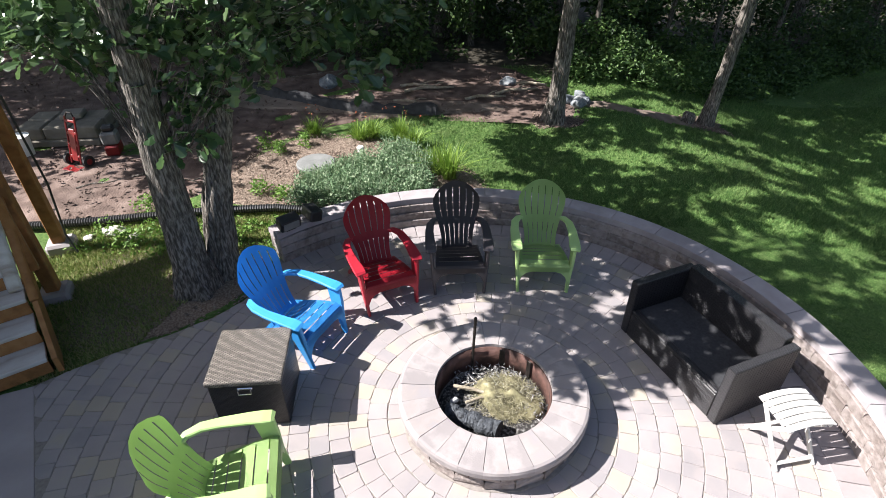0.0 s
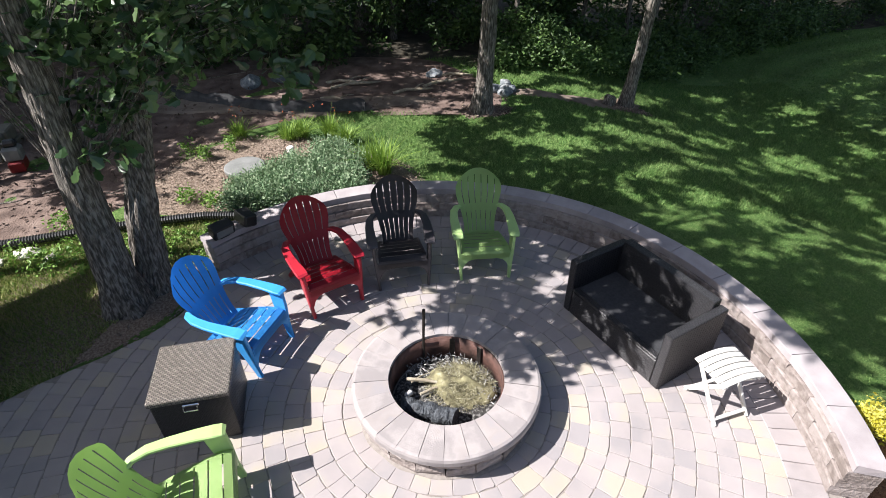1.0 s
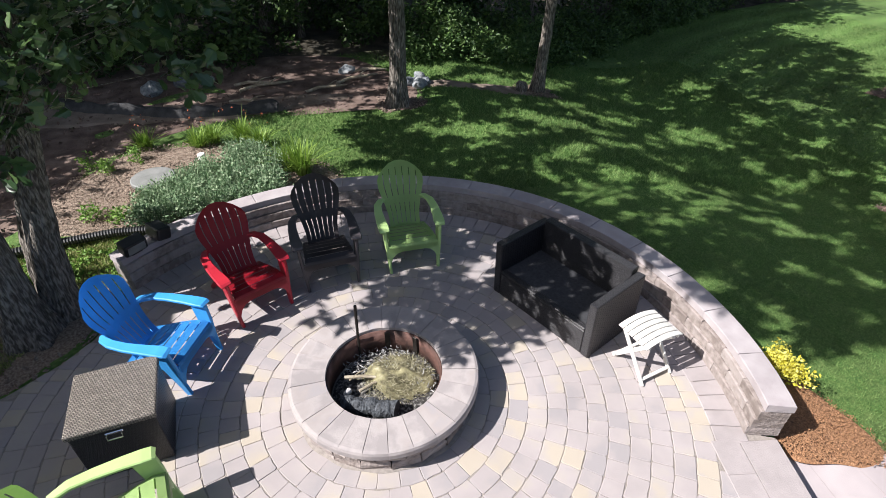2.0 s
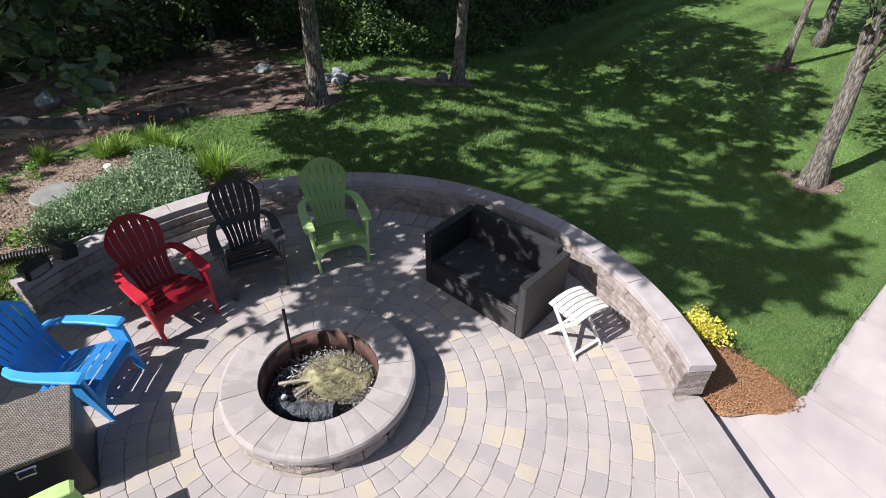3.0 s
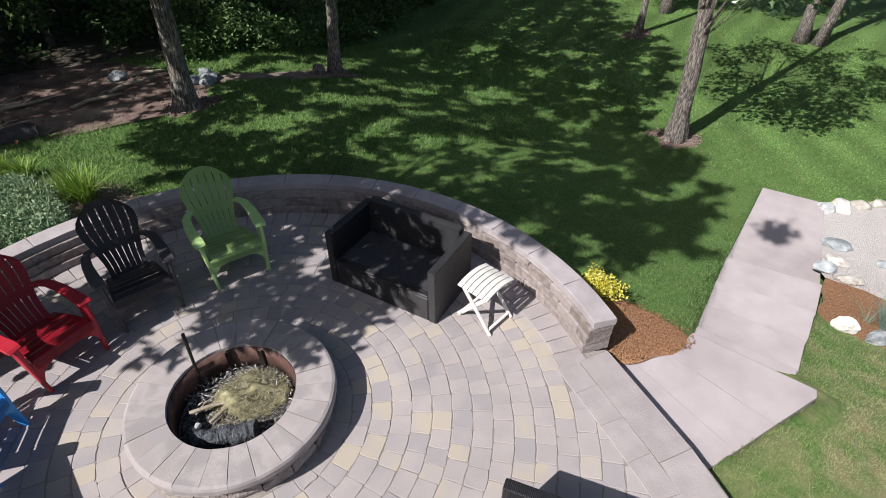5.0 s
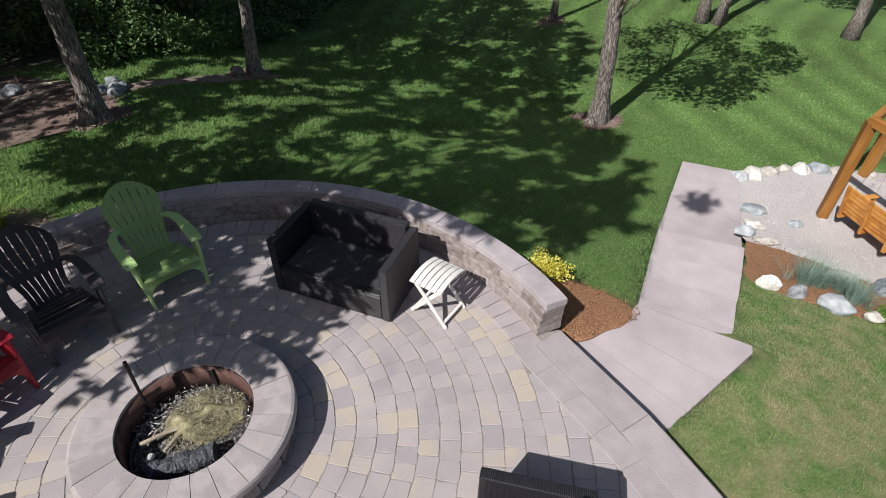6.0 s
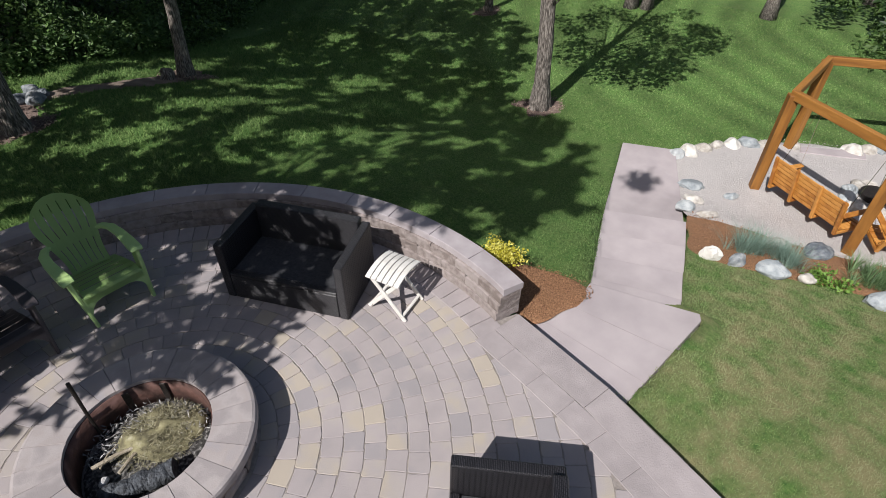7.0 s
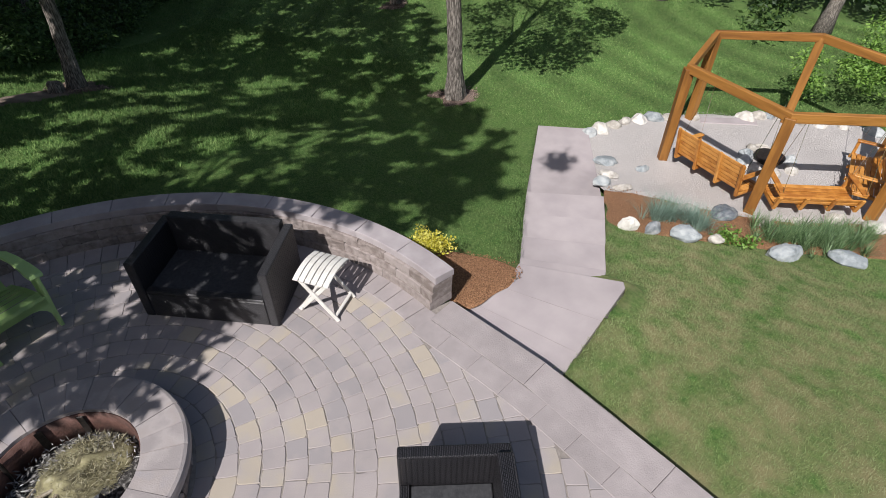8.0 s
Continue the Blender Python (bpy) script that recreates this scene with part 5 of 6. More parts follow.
RIM = [(8.72, -1.01), (8.96, -1.15), (9.23, -1.32), (9.47, -1.47), (9.69, -1.68), (9.89, -1.89), (10.04, -2.12), (10.3, -2.57), (10.77, -3.44), (10.95, -3.62), (11.07, -3.79), (11.12, -4.05), (11.12, -4.3), (11.16, -4.68), (11.29, -5.05), (11.28, -5.55), (11.2, -5.85)]
for i, (x, y) in enumerate(RIM):
    w = 0.16 + 0.03 * math.sin(i * 1.7)
    rock("edge_stone", on_ground(x, y, 0.03, 53 * i), (w * 1.1, w * 0.85, w * 0.72), "whitestone" if i % 5 else "bluestone", 40 + i * 1.9, "pale rounded stone in the gravel's rim", "gravel rim stones")
for i, (x, y) in enumerate(((9.31, -3.57), (9.5, -3.66), (9.64, -3.79), (9.66, -4.03), (9.46, -4.24), (9.12, -4.27), (8.88, -4.0), (8.85, -3.73), (9.08, -3.58))):
    rock("ring_stone", on_ground(x, y, 0.03, 40 * i), (0.15, 0.12, 0.12), "whitestone" if i % 4 else "bluestone", 80 + i, "stone in the ring round the gravel fire bowl", "fire ring stones")
rock("stump", on_ground(4.15, 6.75, 0.05), (0.14, 0.12, 0.16), "bark", 9.0, "low dark stump beside the slender tree", "woodland clutter")
for i, (x, y, w) in enumerate(((2.0, 7.35, 0.22), (2.2, 7.2, 0.25), (1.85, 7.5, 0.2), (2.35, 7.3, 0.16), (-2.7, 8.15, 0.34), (-2.15, 8.3, 0.26), (1.95, 7.85, 0.22), (2.3, 7.6, 0.18), (0.95, 8.3, 0.24), (-1.7, 8.35, 0.2))):
    rock("field_rock", on_ground(x, y, 0.06, 70 * i), (w * 0.8, w * 0.6, w * 0.5), "boulder", 120 + i * 2.1, "grey rock half buried at the wood's edge", "rocks by the woods")
bm = bmesh.new()
tube(bm, [(0, 0, 0.02), (0, 0, 0.10), (0, 0, 0.16)], [0.15, 0.22, 0.235], 20)
thing("fire_bowl", on_ground(9.26, -3.92), "dark iron fire bowl inside a ring of stones", "fire bowl", data=mesh_bm("fire_bowl", bm, "iron"))

slab("back_strip", [(10.14, -2.70), (10.36, -2.66), (10.84, -3.6), (10.56, -3.66)], -1.3, -1.10, "concrete", "short pinkish concrete slab at the back of the gravel", "slab")

# pebbles, scattered over the gravel bed
pts = np.stack([rng.uniform(6.9, 11.7, 26000), rng.uniform(-6.7, -1.0, 26000)], 1)
pts = pts[inside(gravel_line, pts[:, 0], pts[:, 1])]
n = len(pts)
z = grade(pts[:, 0]) + 0.036
s = rng.uniform(0.004, 0.009, n)
offs = np.array([(1, 0, 0), (0, 1, 0), (-1, 0, 0), (0, -1, 0), (0, 0, 0.8)])
v = np.stack([pts[:, 0], pts[:, 1], z], 1)[:, None, :] + offs[None] * (s[:, None, None] * rng.uniform(0.7, 1.2, (n, 5, 1)))
fc = np.array([(0, 1, 4), (1, 2, 4), (2, 3, 4), (3, 0, 4)])
tagged(new("pebbles", mesh_np("pebbles", v.reshape(-1, 3), ((np.arange(n) * 5)[:, None, None] + fc[None]).reshape(-1, 3), "pebble")), "loose pale pebbles of the gravel bed", "gravel", "", "stuff")

# ---- hexagon swing ----
SC, SR, SZ = (9.23, -3.93), 1.75, float(grade(9.0))
verts6 = [(SC[0] + SR * math.cos(radians(175 - 60 * i)), SC[1] + SR * math.sin(radians(175 - 60 * i))) for i in range(6)]
BEAM = 0.45
swing = thing("swing_set", pose(0, 0, 0), "six-sided stained timber frame carrying hanging benches", "swing set")
post_m = box("post", (0.14, 0.14, BEAM + 0.06 - SZ), "cedar", bevel=0.008)
for i, (x, y) in enumerate(verts6):
    part("post", post_m, swing, at=pose(x, y, (SZ + BEAM - 0.06) / 2, 0, 0, 175 - 60 * i))
beam_m = box("beam", (0.09, 0.13, SR + 0.05), "cedar", bevel=0.008)
for i in range(6):
    (x0, y0), (x1, y1) = verts6[i], verts6[(i + 1) % 6]
    part("beam", beam_m, swing, at=pose((x0 + x1) / 2, (y0 + y1) / 2, BEAM, 0, 0, math.degrees(math.atan2(y1 - y0, x1 - x0))) @ pose(0, 0, 0, 90, 0, 90))

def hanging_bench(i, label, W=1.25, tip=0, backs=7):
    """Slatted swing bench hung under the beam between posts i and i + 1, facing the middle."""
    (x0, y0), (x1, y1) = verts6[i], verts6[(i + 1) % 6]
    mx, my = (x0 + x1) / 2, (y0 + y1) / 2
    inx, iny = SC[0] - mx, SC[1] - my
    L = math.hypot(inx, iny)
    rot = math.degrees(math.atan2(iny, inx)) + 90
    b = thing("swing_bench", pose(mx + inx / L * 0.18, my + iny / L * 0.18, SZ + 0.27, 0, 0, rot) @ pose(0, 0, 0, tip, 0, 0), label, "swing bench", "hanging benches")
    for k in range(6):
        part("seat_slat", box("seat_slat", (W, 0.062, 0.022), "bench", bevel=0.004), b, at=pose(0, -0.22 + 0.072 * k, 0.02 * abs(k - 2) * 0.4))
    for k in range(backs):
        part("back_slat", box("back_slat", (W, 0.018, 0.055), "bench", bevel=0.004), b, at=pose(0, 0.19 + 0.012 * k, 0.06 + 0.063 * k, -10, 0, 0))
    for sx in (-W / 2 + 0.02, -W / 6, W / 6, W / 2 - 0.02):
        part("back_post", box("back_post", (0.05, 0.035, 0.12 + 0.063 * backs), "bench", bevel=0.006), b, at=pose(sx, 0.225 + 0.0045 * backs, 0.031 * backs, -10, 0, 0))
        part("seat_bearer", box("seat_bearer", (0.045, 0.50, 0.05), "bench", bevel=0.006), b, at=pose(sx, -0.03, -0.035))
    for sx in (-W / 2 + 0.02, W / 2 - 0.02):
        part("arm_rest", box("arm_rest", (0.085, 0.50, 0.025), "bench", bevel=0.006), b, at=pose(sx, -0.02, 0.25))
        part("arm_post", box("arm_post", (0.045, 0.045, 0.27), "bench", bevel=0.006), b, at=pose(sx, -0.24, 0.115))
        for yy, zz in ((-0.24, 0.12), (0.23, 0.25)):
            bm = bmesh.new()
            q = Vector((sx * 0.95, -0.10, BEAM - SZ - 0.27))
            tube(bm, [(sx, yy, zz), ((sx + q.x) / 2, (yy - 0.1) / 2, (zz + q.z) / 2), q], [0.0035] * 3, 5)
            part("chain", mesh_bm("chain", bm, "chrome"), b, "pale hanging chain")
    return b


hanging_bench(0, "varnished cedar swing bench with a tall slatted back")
hanging_bench(5, "varnished cedar swing bench with a low back", W=1.18, tip=-6, backs=2)
hanging_bench(4, "varnished cedar swing bench beside the far post")

# ---- deck stairs and the house side ----
ST = pose(-3.97, 0.56, 0, 0, 0, 34)          # local x along the nosing towards the camera's left is -x, y runs up the flight
stairs = thing("deck_stairs", ST, "orange-stained timber deck stairs with worn treads", "stairs")
NS, RISE, RUN, SW = 9, 0.18, 0.245, 1.15
for k in range(NS):
    part("tread", box("tread", (SW, RUN + 0.03, 0.04), "worn", bevel=0.006), stairs, "tread with stain worn to grey wood", pose(-SW / 2 - 0.04, RUN * (k + 0.5) + 0.005, RISE * (k + 1) - 0.02))
    part("riser", box("riser", (SW, 0.025, RISE - 0.04), "stairwood", bevel=0.003), stairs, at=pose(-SW / 2 - 0.04, RUN * k + 0.018, RISE * (k + 0.5) - 0.02))
ang = math.degrees(math.atan2(RISE, RUN))
for sx in (0.0, -SW - 0.08):
    bm = bmesh.new()
    prof = [(-0.03, 0.0), (0.20, 0.0), (NS * RUN + 0.1, NS * RISE - 0.12), (NS * RUN + 0.1, NS * RISE + 0.16), (-0.03, 0.17)]
    f = bm.faces.new([bm.verts.new((0, y, z)) for y, z in prof])
    r = bmesh.ops.extrude_face_region(bm, geom=[f])
    bmesh.ops.translate(bm, vec=(0.045, 0, 0), verts=[v for v in r["geom"] if isinstance(v, bmesh.types.BMVert)])
    part("stringer", mesh_bm("stringer", bm, "stairwood"), stairs, at=pose(sx - 0.0225 + 0.02, 0, 0))
bm = bmesh.new()
tube(bm, [(0.02, 0.05, 0.92), (0.02, 0.5, 1.26), (0.02, 1.4, 1.93), (0.02, 2.2, 2.52)], [0.055, 0.06, 0.06, 0.06], 12)
part("handrail", mesh_bm("handrail", bm, "worn", True), stairs, "round log handrail with a weathered pale end")
for y, z in ((0.9, 1.52), (2.1, 2.40)):
    part("rail_post", box("rail_post", (0.09, 0.09, 0.95), "stairwood", bevel=0.01), stairs, at=pose(0.07, y, z - 0.47))
bm = bmesh.new()
tube(bm, [(0.055, 0.3, 0.62), (0.055, 1.4, 1.43), (0.055, 2.2, 2.02)], [0.04] * 3, 10)
part("lower_rail", mesh_bm("lower_rail", bm, "stairwood", True), stairs)
for x, y in ((-4.58, 1.62), (-5.02, 2.52)):
    pier = thing("deck_post", pose(x, y, -0.03), "stained timber deck post on a rough concrete pier", "post", "deck posts")
    part("post", box("post", (0.13, 0.13, 2.7), "stairwood", bevel=0.01), pier, at=pose(0, 0, 1.47, 0, 0, 20))
    part("pier", box("pier", (0.30, 0.28, 0.16), "cap", bevel=0.03), pier, "rough grey concrete pier block", pose(0, 0, 0.05, 0, 0, 20))
house = thing("house_wall", pose(0, 0, 0), "plain house wall beside the deck stairs", "wall", kind="structure", data=box("house_wall", (0.3, 9.0, 4.53), "stucco", pose(-6.4, -2.7, 2.235), bevel=0.02))
bm = bmesh.new()
tube(bm, [(-4.86, 2.5, 1.9), (-4.8, 2.48, 0.9), (-4.83, 2.42, 0.25), (-4.75, 2.38, 0.02)], [0.012] * 4, 6)
thing("black_cable", pose(0, 0, 0), "black cable running down beside the deck post", "cable", data=mesh_bm("black_cable", bm, "blackplastic"))

# ---- work yard things ----
bm = bmesh.new()
pipe = [(-6.3, 2.9), (-5.5, 2.93), (-4.8, 3.0), (-4.1, 3.09), (-3.4, 3.2), (-2.6, 3.28), (-2.0, 3.22), (-1.75, 3.18)]
pp, rr = [], []
line = [Vector(p) for p in pipe]
tot = sum((b - a).length for a, b in zip(line, line[1:]))
for i in range(int(tot / 0.016)):
    p, _ = along(pipe, i * 0.016)
    pp.append((p.x, p.y, 0.06 + 0.02 * math.sin(p.x * 1.3)))
    rr.append(0.057 if i % 2 else 0.048)
tube(bm, pp, rr, 10)
thing("drain_pipe", pose(0, 0, 0), "black corrugated plastic drain pipe lying on the ground", "pipe", data=mesh_bm("drain_pipe", bm, "blackplastic"))
bm = bmesh.new()
tube(bm, [(0, 0, -0.05), (0, 0, 0.05), (0, 0, 0.06), (0, 0, 0.066)], [0.29, 0.29, 0.275, 0.1], 36)
cover = thing("manhole_cover", pose(-2.31, 4.56, 0.02), "round grey plastic access lid in the mulch bed", "access lid", data=mesh_bm("manhole_cover", bm, "greyplastic"))
bm = bmesh.new()
tube(bm, [(0, 0, -0.05), (0, 0, 0.20)], [0.045, 0.045], 14)
vent = thing("vent_pipe", pose(-1.65, 4.75, 0.0), "short white plastic vent pipe with a cap", "pipe", data=mesh_bm("vent_pipe", bm, "whiteplastic"))
bm = bmesh.new()
tube(bm, [(0, 0, 0.16), (0, 0, 0.225), (0, 0, 0.235)], [0.054, 0.054, 0.045], 14)
part("cap", mesh_bm("cap", bm, "whiteplastic"), vent)
bm = bmesh.new()
tube(bm, [(0, 0, 0), (0.03, 0.0, 0.75)], [0.018, 0.018], 8)
thing("yellow_stake", pose(-3.7, 3.2, -0.03), "yellow stake leaning behind the oak", "stake", data=mesh_bm("yellow_stake", bm, "yellowpaint"))
pal = thing("stone_pallet", pose(-6.65, 5.75, -0.01, 0, 0, 4), "pallet of stacked tan landscape stone", "pallet")
for i in range(3):
    for j in range(2):
        part("stone_block", box("stone_block", (0.40, 0.36, 0.20), "palletblock", bevel=0.02), pal, at=pose(-0.42 + 0.42 * i, -0.19 + 0.39 * j, 0.20, 0, 0, 1.5 * i))
part("pallet_deck", box("pallet_deck", (1.3, 0.85, 0.10), "palletblock", bevel=0.01), pal, "weathered timber pallet", pose(0, 0, 0.05))
part("top_stone", box("top_stone", (0.34, 0.3, 0.09), "palletblock", bevel=0.02), pal, at=pose(0.1, 0.1, 0.345, 0, 0, 8))
bk = thing("bucket", pose(-7.0, 5.05, -0.02), "white plastic bucket standing on bare soil", "bucket")
bm = bmesh.new()
tube(bm, [(0, 0, 0), (0, 0, 0.32), (0, 0, 0.33)], [0.125, 0.15, 0.158], 20, caps=True)
part("body", mesh_bm("body", bm, "whiteplastic"), bk)
dl = thing("hand_truck", pose(-5.95, 4.68, -0.02, 0, 0, -20) @ Matrix.Scale(0.78, 4), "red steel hand truck with black tyres", "hand truck")
for sx in (-0.12, 0.12):
    bm = bmesh.new()
    tube(bm, [(sx, -0.05, 0.08), (sx, 0.18, 0.95)], [0.018, 0.018], 8)
    part("upright", mesh_bm("upright", bm, "redmetal"), dl)
    bm = bmesh.new()
    tube(bm, [(sx * 2.0 - 0.03, 0.02, 0.12), (sx * 2.0 + 0.03, 0.02, 0.12)], [0.12, 0.12], 18)
    w = part("wheel", mesh_bm("wheel", bm, "rubber"), dl, "black rubber tyre")
    bm = bmesh.new()
    tube(bm, [(sx * 2.0 - 0.035, 0.02, 0.12), (sx * 2.0 + 0.035, 0.02, 0.12)], [0.06, 0.06], 12)
    part("hub", mesh_bm("hub", bm, "redmetal"), w, "red wheel hub")
for f in (0.15, 0.4, 0.65, 0.9):
    part("rung", box("rung", (0.24, 0.03, 0.05), "redmetal", bevel=0.01), dl, at=pose(0, -0.05 + 0.23 * f, 0.08 + 0.87 * f, -15, 0, 0))
part("body_panel", box("body_panel", (0.17, 0.05, 0.62), "redmetal", bevel=0.015), dl, at=pose(0, 0.05, 0.42, -15, 0, 0))
bm = bmesh.new()
tube(bm, [(-0.1, 0.18, 0.94), (-0.06, 0.2, 1.02), (0.06, 0.2, 1.02), (0.1, 0.18, 0.94)], [0.014] * 4, 8)
part("grip", mesh_bm("grip", bm, "iron"), dl)
part("toe_plate", box("toe_plate", (0.36, 0.2, 0.012), "redmetal"), dl, at=pose(0, -0.16, 0.02))
en = thing("engine_unit", pose(-5.6, 5.1, -0.02, 0, 0, 15), "small red and grey machine engine on the soil", "engine")
part("block", box("block", (0.24, 0.22, 0.2), "greyplastic", bevel=0.03), en, at=pose(0, 0, 0.28))
part("base", box("base", (0.2, 0.3, 0.16), "redmetal", bevel=0.02), en, at=pose(0, 0, 0.1))
part("tank", box("tank", (0.18, 0.14, 0.1), "blackplastic", bevel=0.03), en, at=pose(0, 0.02, 0.42))

# ---- plants ----
cs = [(rng.uniform(-2.35, -0.62), 0, 0) for _ in range(210)]
cs = [(x, 3.38 + rng.uniform(0, 1) * (0.62 + 0.75 * smoothstep(-2.4, -1.4, x)), rng.uniform(0.05, 0.10 + 0.16 * float(smoothstep(-2.1, -1.3, x)))) for x, _, _ in cs]
tagged(new("catmint", leaves("catmint", clumps(cs, 0.22, 120, 0.9), 0.042, "sage", "leaf", -0.5, 0.4)), "grey-green mounded perennials spilling over the bed", "perennials", "", "stuff")
tagged(new("catmint_spikes", tuft("catmint_spikes", [(x, y, z) for x, y, z in cs], 0.24, 10, "sage", 0.012, 0.5)), "pale flower spikes of the perennials", "perennials", "", "stuff")
for x, y, s in ((-0.30, 4.15, 0.66), (-0.45, 4.3, 0.5), (-1.75, 5.45, 0.36), (-1.55, 5.55, 0.38), (-2.55, 5.7, 0.34), (-1.1, 5.6, 0.36), (-0.85, 5.3, 0.34)):
    d = thing("daylily", pose(x, y, -0.03), "arching clump of bright green daylily leaves", "plant", "daylilies in the bed")
    part("foliage", tuft("foliage", [(0, 0, 0), (0.05, 0.03, 0), (-0.05, 0.02, 0)], s, 46, "lily", 0.026, 0.95, 4), d)
    if s < 0.45:
        fl = np.stack([rng.normal(0, 0.12, 7), rng.normal(0, 0.1, 7), rng.uniform(0.4, 0.55, 7)], 1)
        tagged(part("bloom", leaves("bloom", fl, 0.04, "flower", "leaf", 0, 0.3), d, "faded orange-red blooms"), kind="stuff")
        part("stalk", tuft("stalk", [(0, 0, 0)], 0.55, 7, "lily", 0.008, 0.35), d)
cs = [(3.45 + rng.normal() * 0.05, -0.70 + rng.normal() * 0.11, -0.14 + rng.uniform(0.03, 0.24)) for _ in range(26)]
gb = thing("golden_shrub", pose(0, 0, 0), "golden-yellow leafy shrub at the wall end", "shrub")
part("foliage", leaves("foliage", clumps(cs, 0.12, 80, 0.9), 0.034, "yellow", "leaf", -0.6, 0.5), gb)
bm = bmesh.new()
for q in range(12):
    a = q * 0.9
    tube(bm, [(3.47, -0.7, -0.2), (3.47 + 0.06 * math.cos(a), -0.7 + 0.09 * math.sin(a), -0.05), (3.47 + 0.1 * math.cos(a), -0.7 + 0.16 * math.sin(a), 0.06)], [0.008, 0.006, 0.003], 5)
part("stem", mesh_bm("stem", bm, "bark"), gb)
for x, y, s in ((6.30, -2.66, 0.56), (6.38, -2.78, 0.5), (6.36, -3.2, 0.46), (6.5, -3.05, 0.42)):
    fs = thing("blue_fescue", on_ground(x, y, 0.02), "tuft of blue-green fescue grass", "grass", "fescue tufts")
    part("foliage", tuft("foliage", [(rng.normal() * 0.06, rng.normal() * 0.06, 0) for _ in range(12)], s * 0.78, 30, "fescue", 0.006, 0.9), fs)
for x, y in ((6.75, -4.0), (6.85, -4.25), (6.88, -4.5), (6.95, -4.75), (7.15, -4.6), (7.18, -4.97), (7.4, -4.85), (7.5, -5.2)):
    fs = thing("liriope", on_ground(x, y, 0.02), "clump of dark green strap-leaved grass", "grass", "strap-leaf clumps")
    part("foliage", tuft("foliage", [(rng.normal() * 0.12, rng.normal() * 0.12, 0) for _ in range(14)], 0.30, 30, "fescue_dark", 0.010, 0.95), fs)
cs = np.stack([rng.uniform(-4.9, -2.3, 85), rng.uniform(2.3, 3.0, 85), rng.uniform(0.0, 0.08, 85)], 1)
cs = cs[np.hypot(cs[:, 0] + 3.0, cs[:, 1] - 2.0) > 0.5]
tagged(new("weeds", leaves("weeds", clumps(cs, 0.16, 30, 0.6), 0.05, "shrub", "leaf", -0.4, 0.6)), "low bright green weeds beside the drain pipe", "weeds", "", "stuff")
cs = np.stack([rng.uniform(6.12, 6.5, 14), rng.uniform(-3.85, -3.45, 14), -0.82 + rng.uniform(0.0, 0.08, 14)], 1)
tagged(new("bed_weeds", leaves("bed_weeds", clumps(cs, 0.14, 40, 0.7), 0.05, "shrub", "leaf", -0.4, 0.6)), "small bright green plants between the stones", "plants", "", "stuff")
n = 1100
lx, ly = rng.uniform(-4.2, -2.4, n), rng.uniform(1.0, 2.6, n)
ok = ~inside(PATIO, lx, ly)
tagged(new("fallen_leaves", leaves("fallen_leaves", np.stack([lx, ly, -0.02 + 0 * lx], 1)[ok], 0.06, "bedmulch", "leaf", 0.0, 3.0)), "dry fallen leaves under the oak", "leaves", "", "stuff")

for q, (x, y, ang, L) in enumerate(((-4.6, 4.3, 12, 0.7), (-4.0, 4.05, -8, 0.5), (-5.3, 4.0, 20, 0.6), (-3.7, 4.7, 35, 0.4), (-5.0, 6.4, -15, 0.6))):
    bm = bmesh.new()
    tube(bm, [(-L / 2, 0, 0.03), (-L / 6, 0.04, 0.045), (L / 5, -0.02, 0.05), (L / 2, 0.05, 0.04)], [0.014, 0.012, 0.010, 0.005], 6)
    tube(bm, [(0, 0.01, 0.045), (L * 0.15, 0.10, 0.05), (L * 0.22, 0.17, 0.045)], [0.007, 0.006, 0.003], 5)
    thing("fallen_branch", pose(x, y, 0.0, 0, 0, ang), "dark forked twig lying on bare soil", "branch", "fallen twigs", data=mesh_bm("fallen_branch", bm, "bark"))
fence = [(-4.3, 7.8), (-3.6, 7.45), (-3.0, 7.14), (-2.5, 6.9), (-2.08, 6.73), (-1.5, 6.62), (-1.04, 6.6), (-0.5, 6.56)]
bm = bmesh.new()
rows_ = []
for q in range(81):
    p, d = along(fence, q * 0.0515)
    u = q * 0.4
    lean = 0.10 + 0.06 * math.sin(u * 0.7) + 0.03 * math.sin(u * 2.3)
    rows_.append([bm.verts.new((p.x - d.y * o + 0.02 * math.sin(u * 1.9), p.y + d.x * o, z)) for o, z in ((-0.05, 0.0), (-0.02, 0.07 + 0.02 * math.sin(u)), (lean * 0.5, 0.15 + 0.035 * math.sin(u * 1.3)), (lean + 0.05, 0.11 + 0.03 * math.sin(u * 0.9)), (lean + 0.2, 0.02), (lean + 0.2, 0.0))])
for a, b in zip(rows_, rows_[1:]):
    for k in range(5):
        bm.faces.new((a[k], b[k], b[k + 1], a[k + 1]))
thing("silt_fabric", pose(0, 0, 0), "crumpled dark grey fabric lying along the soil track", "fabric", data=mesh_bm("silt_fabric", bm, "tarp", True))
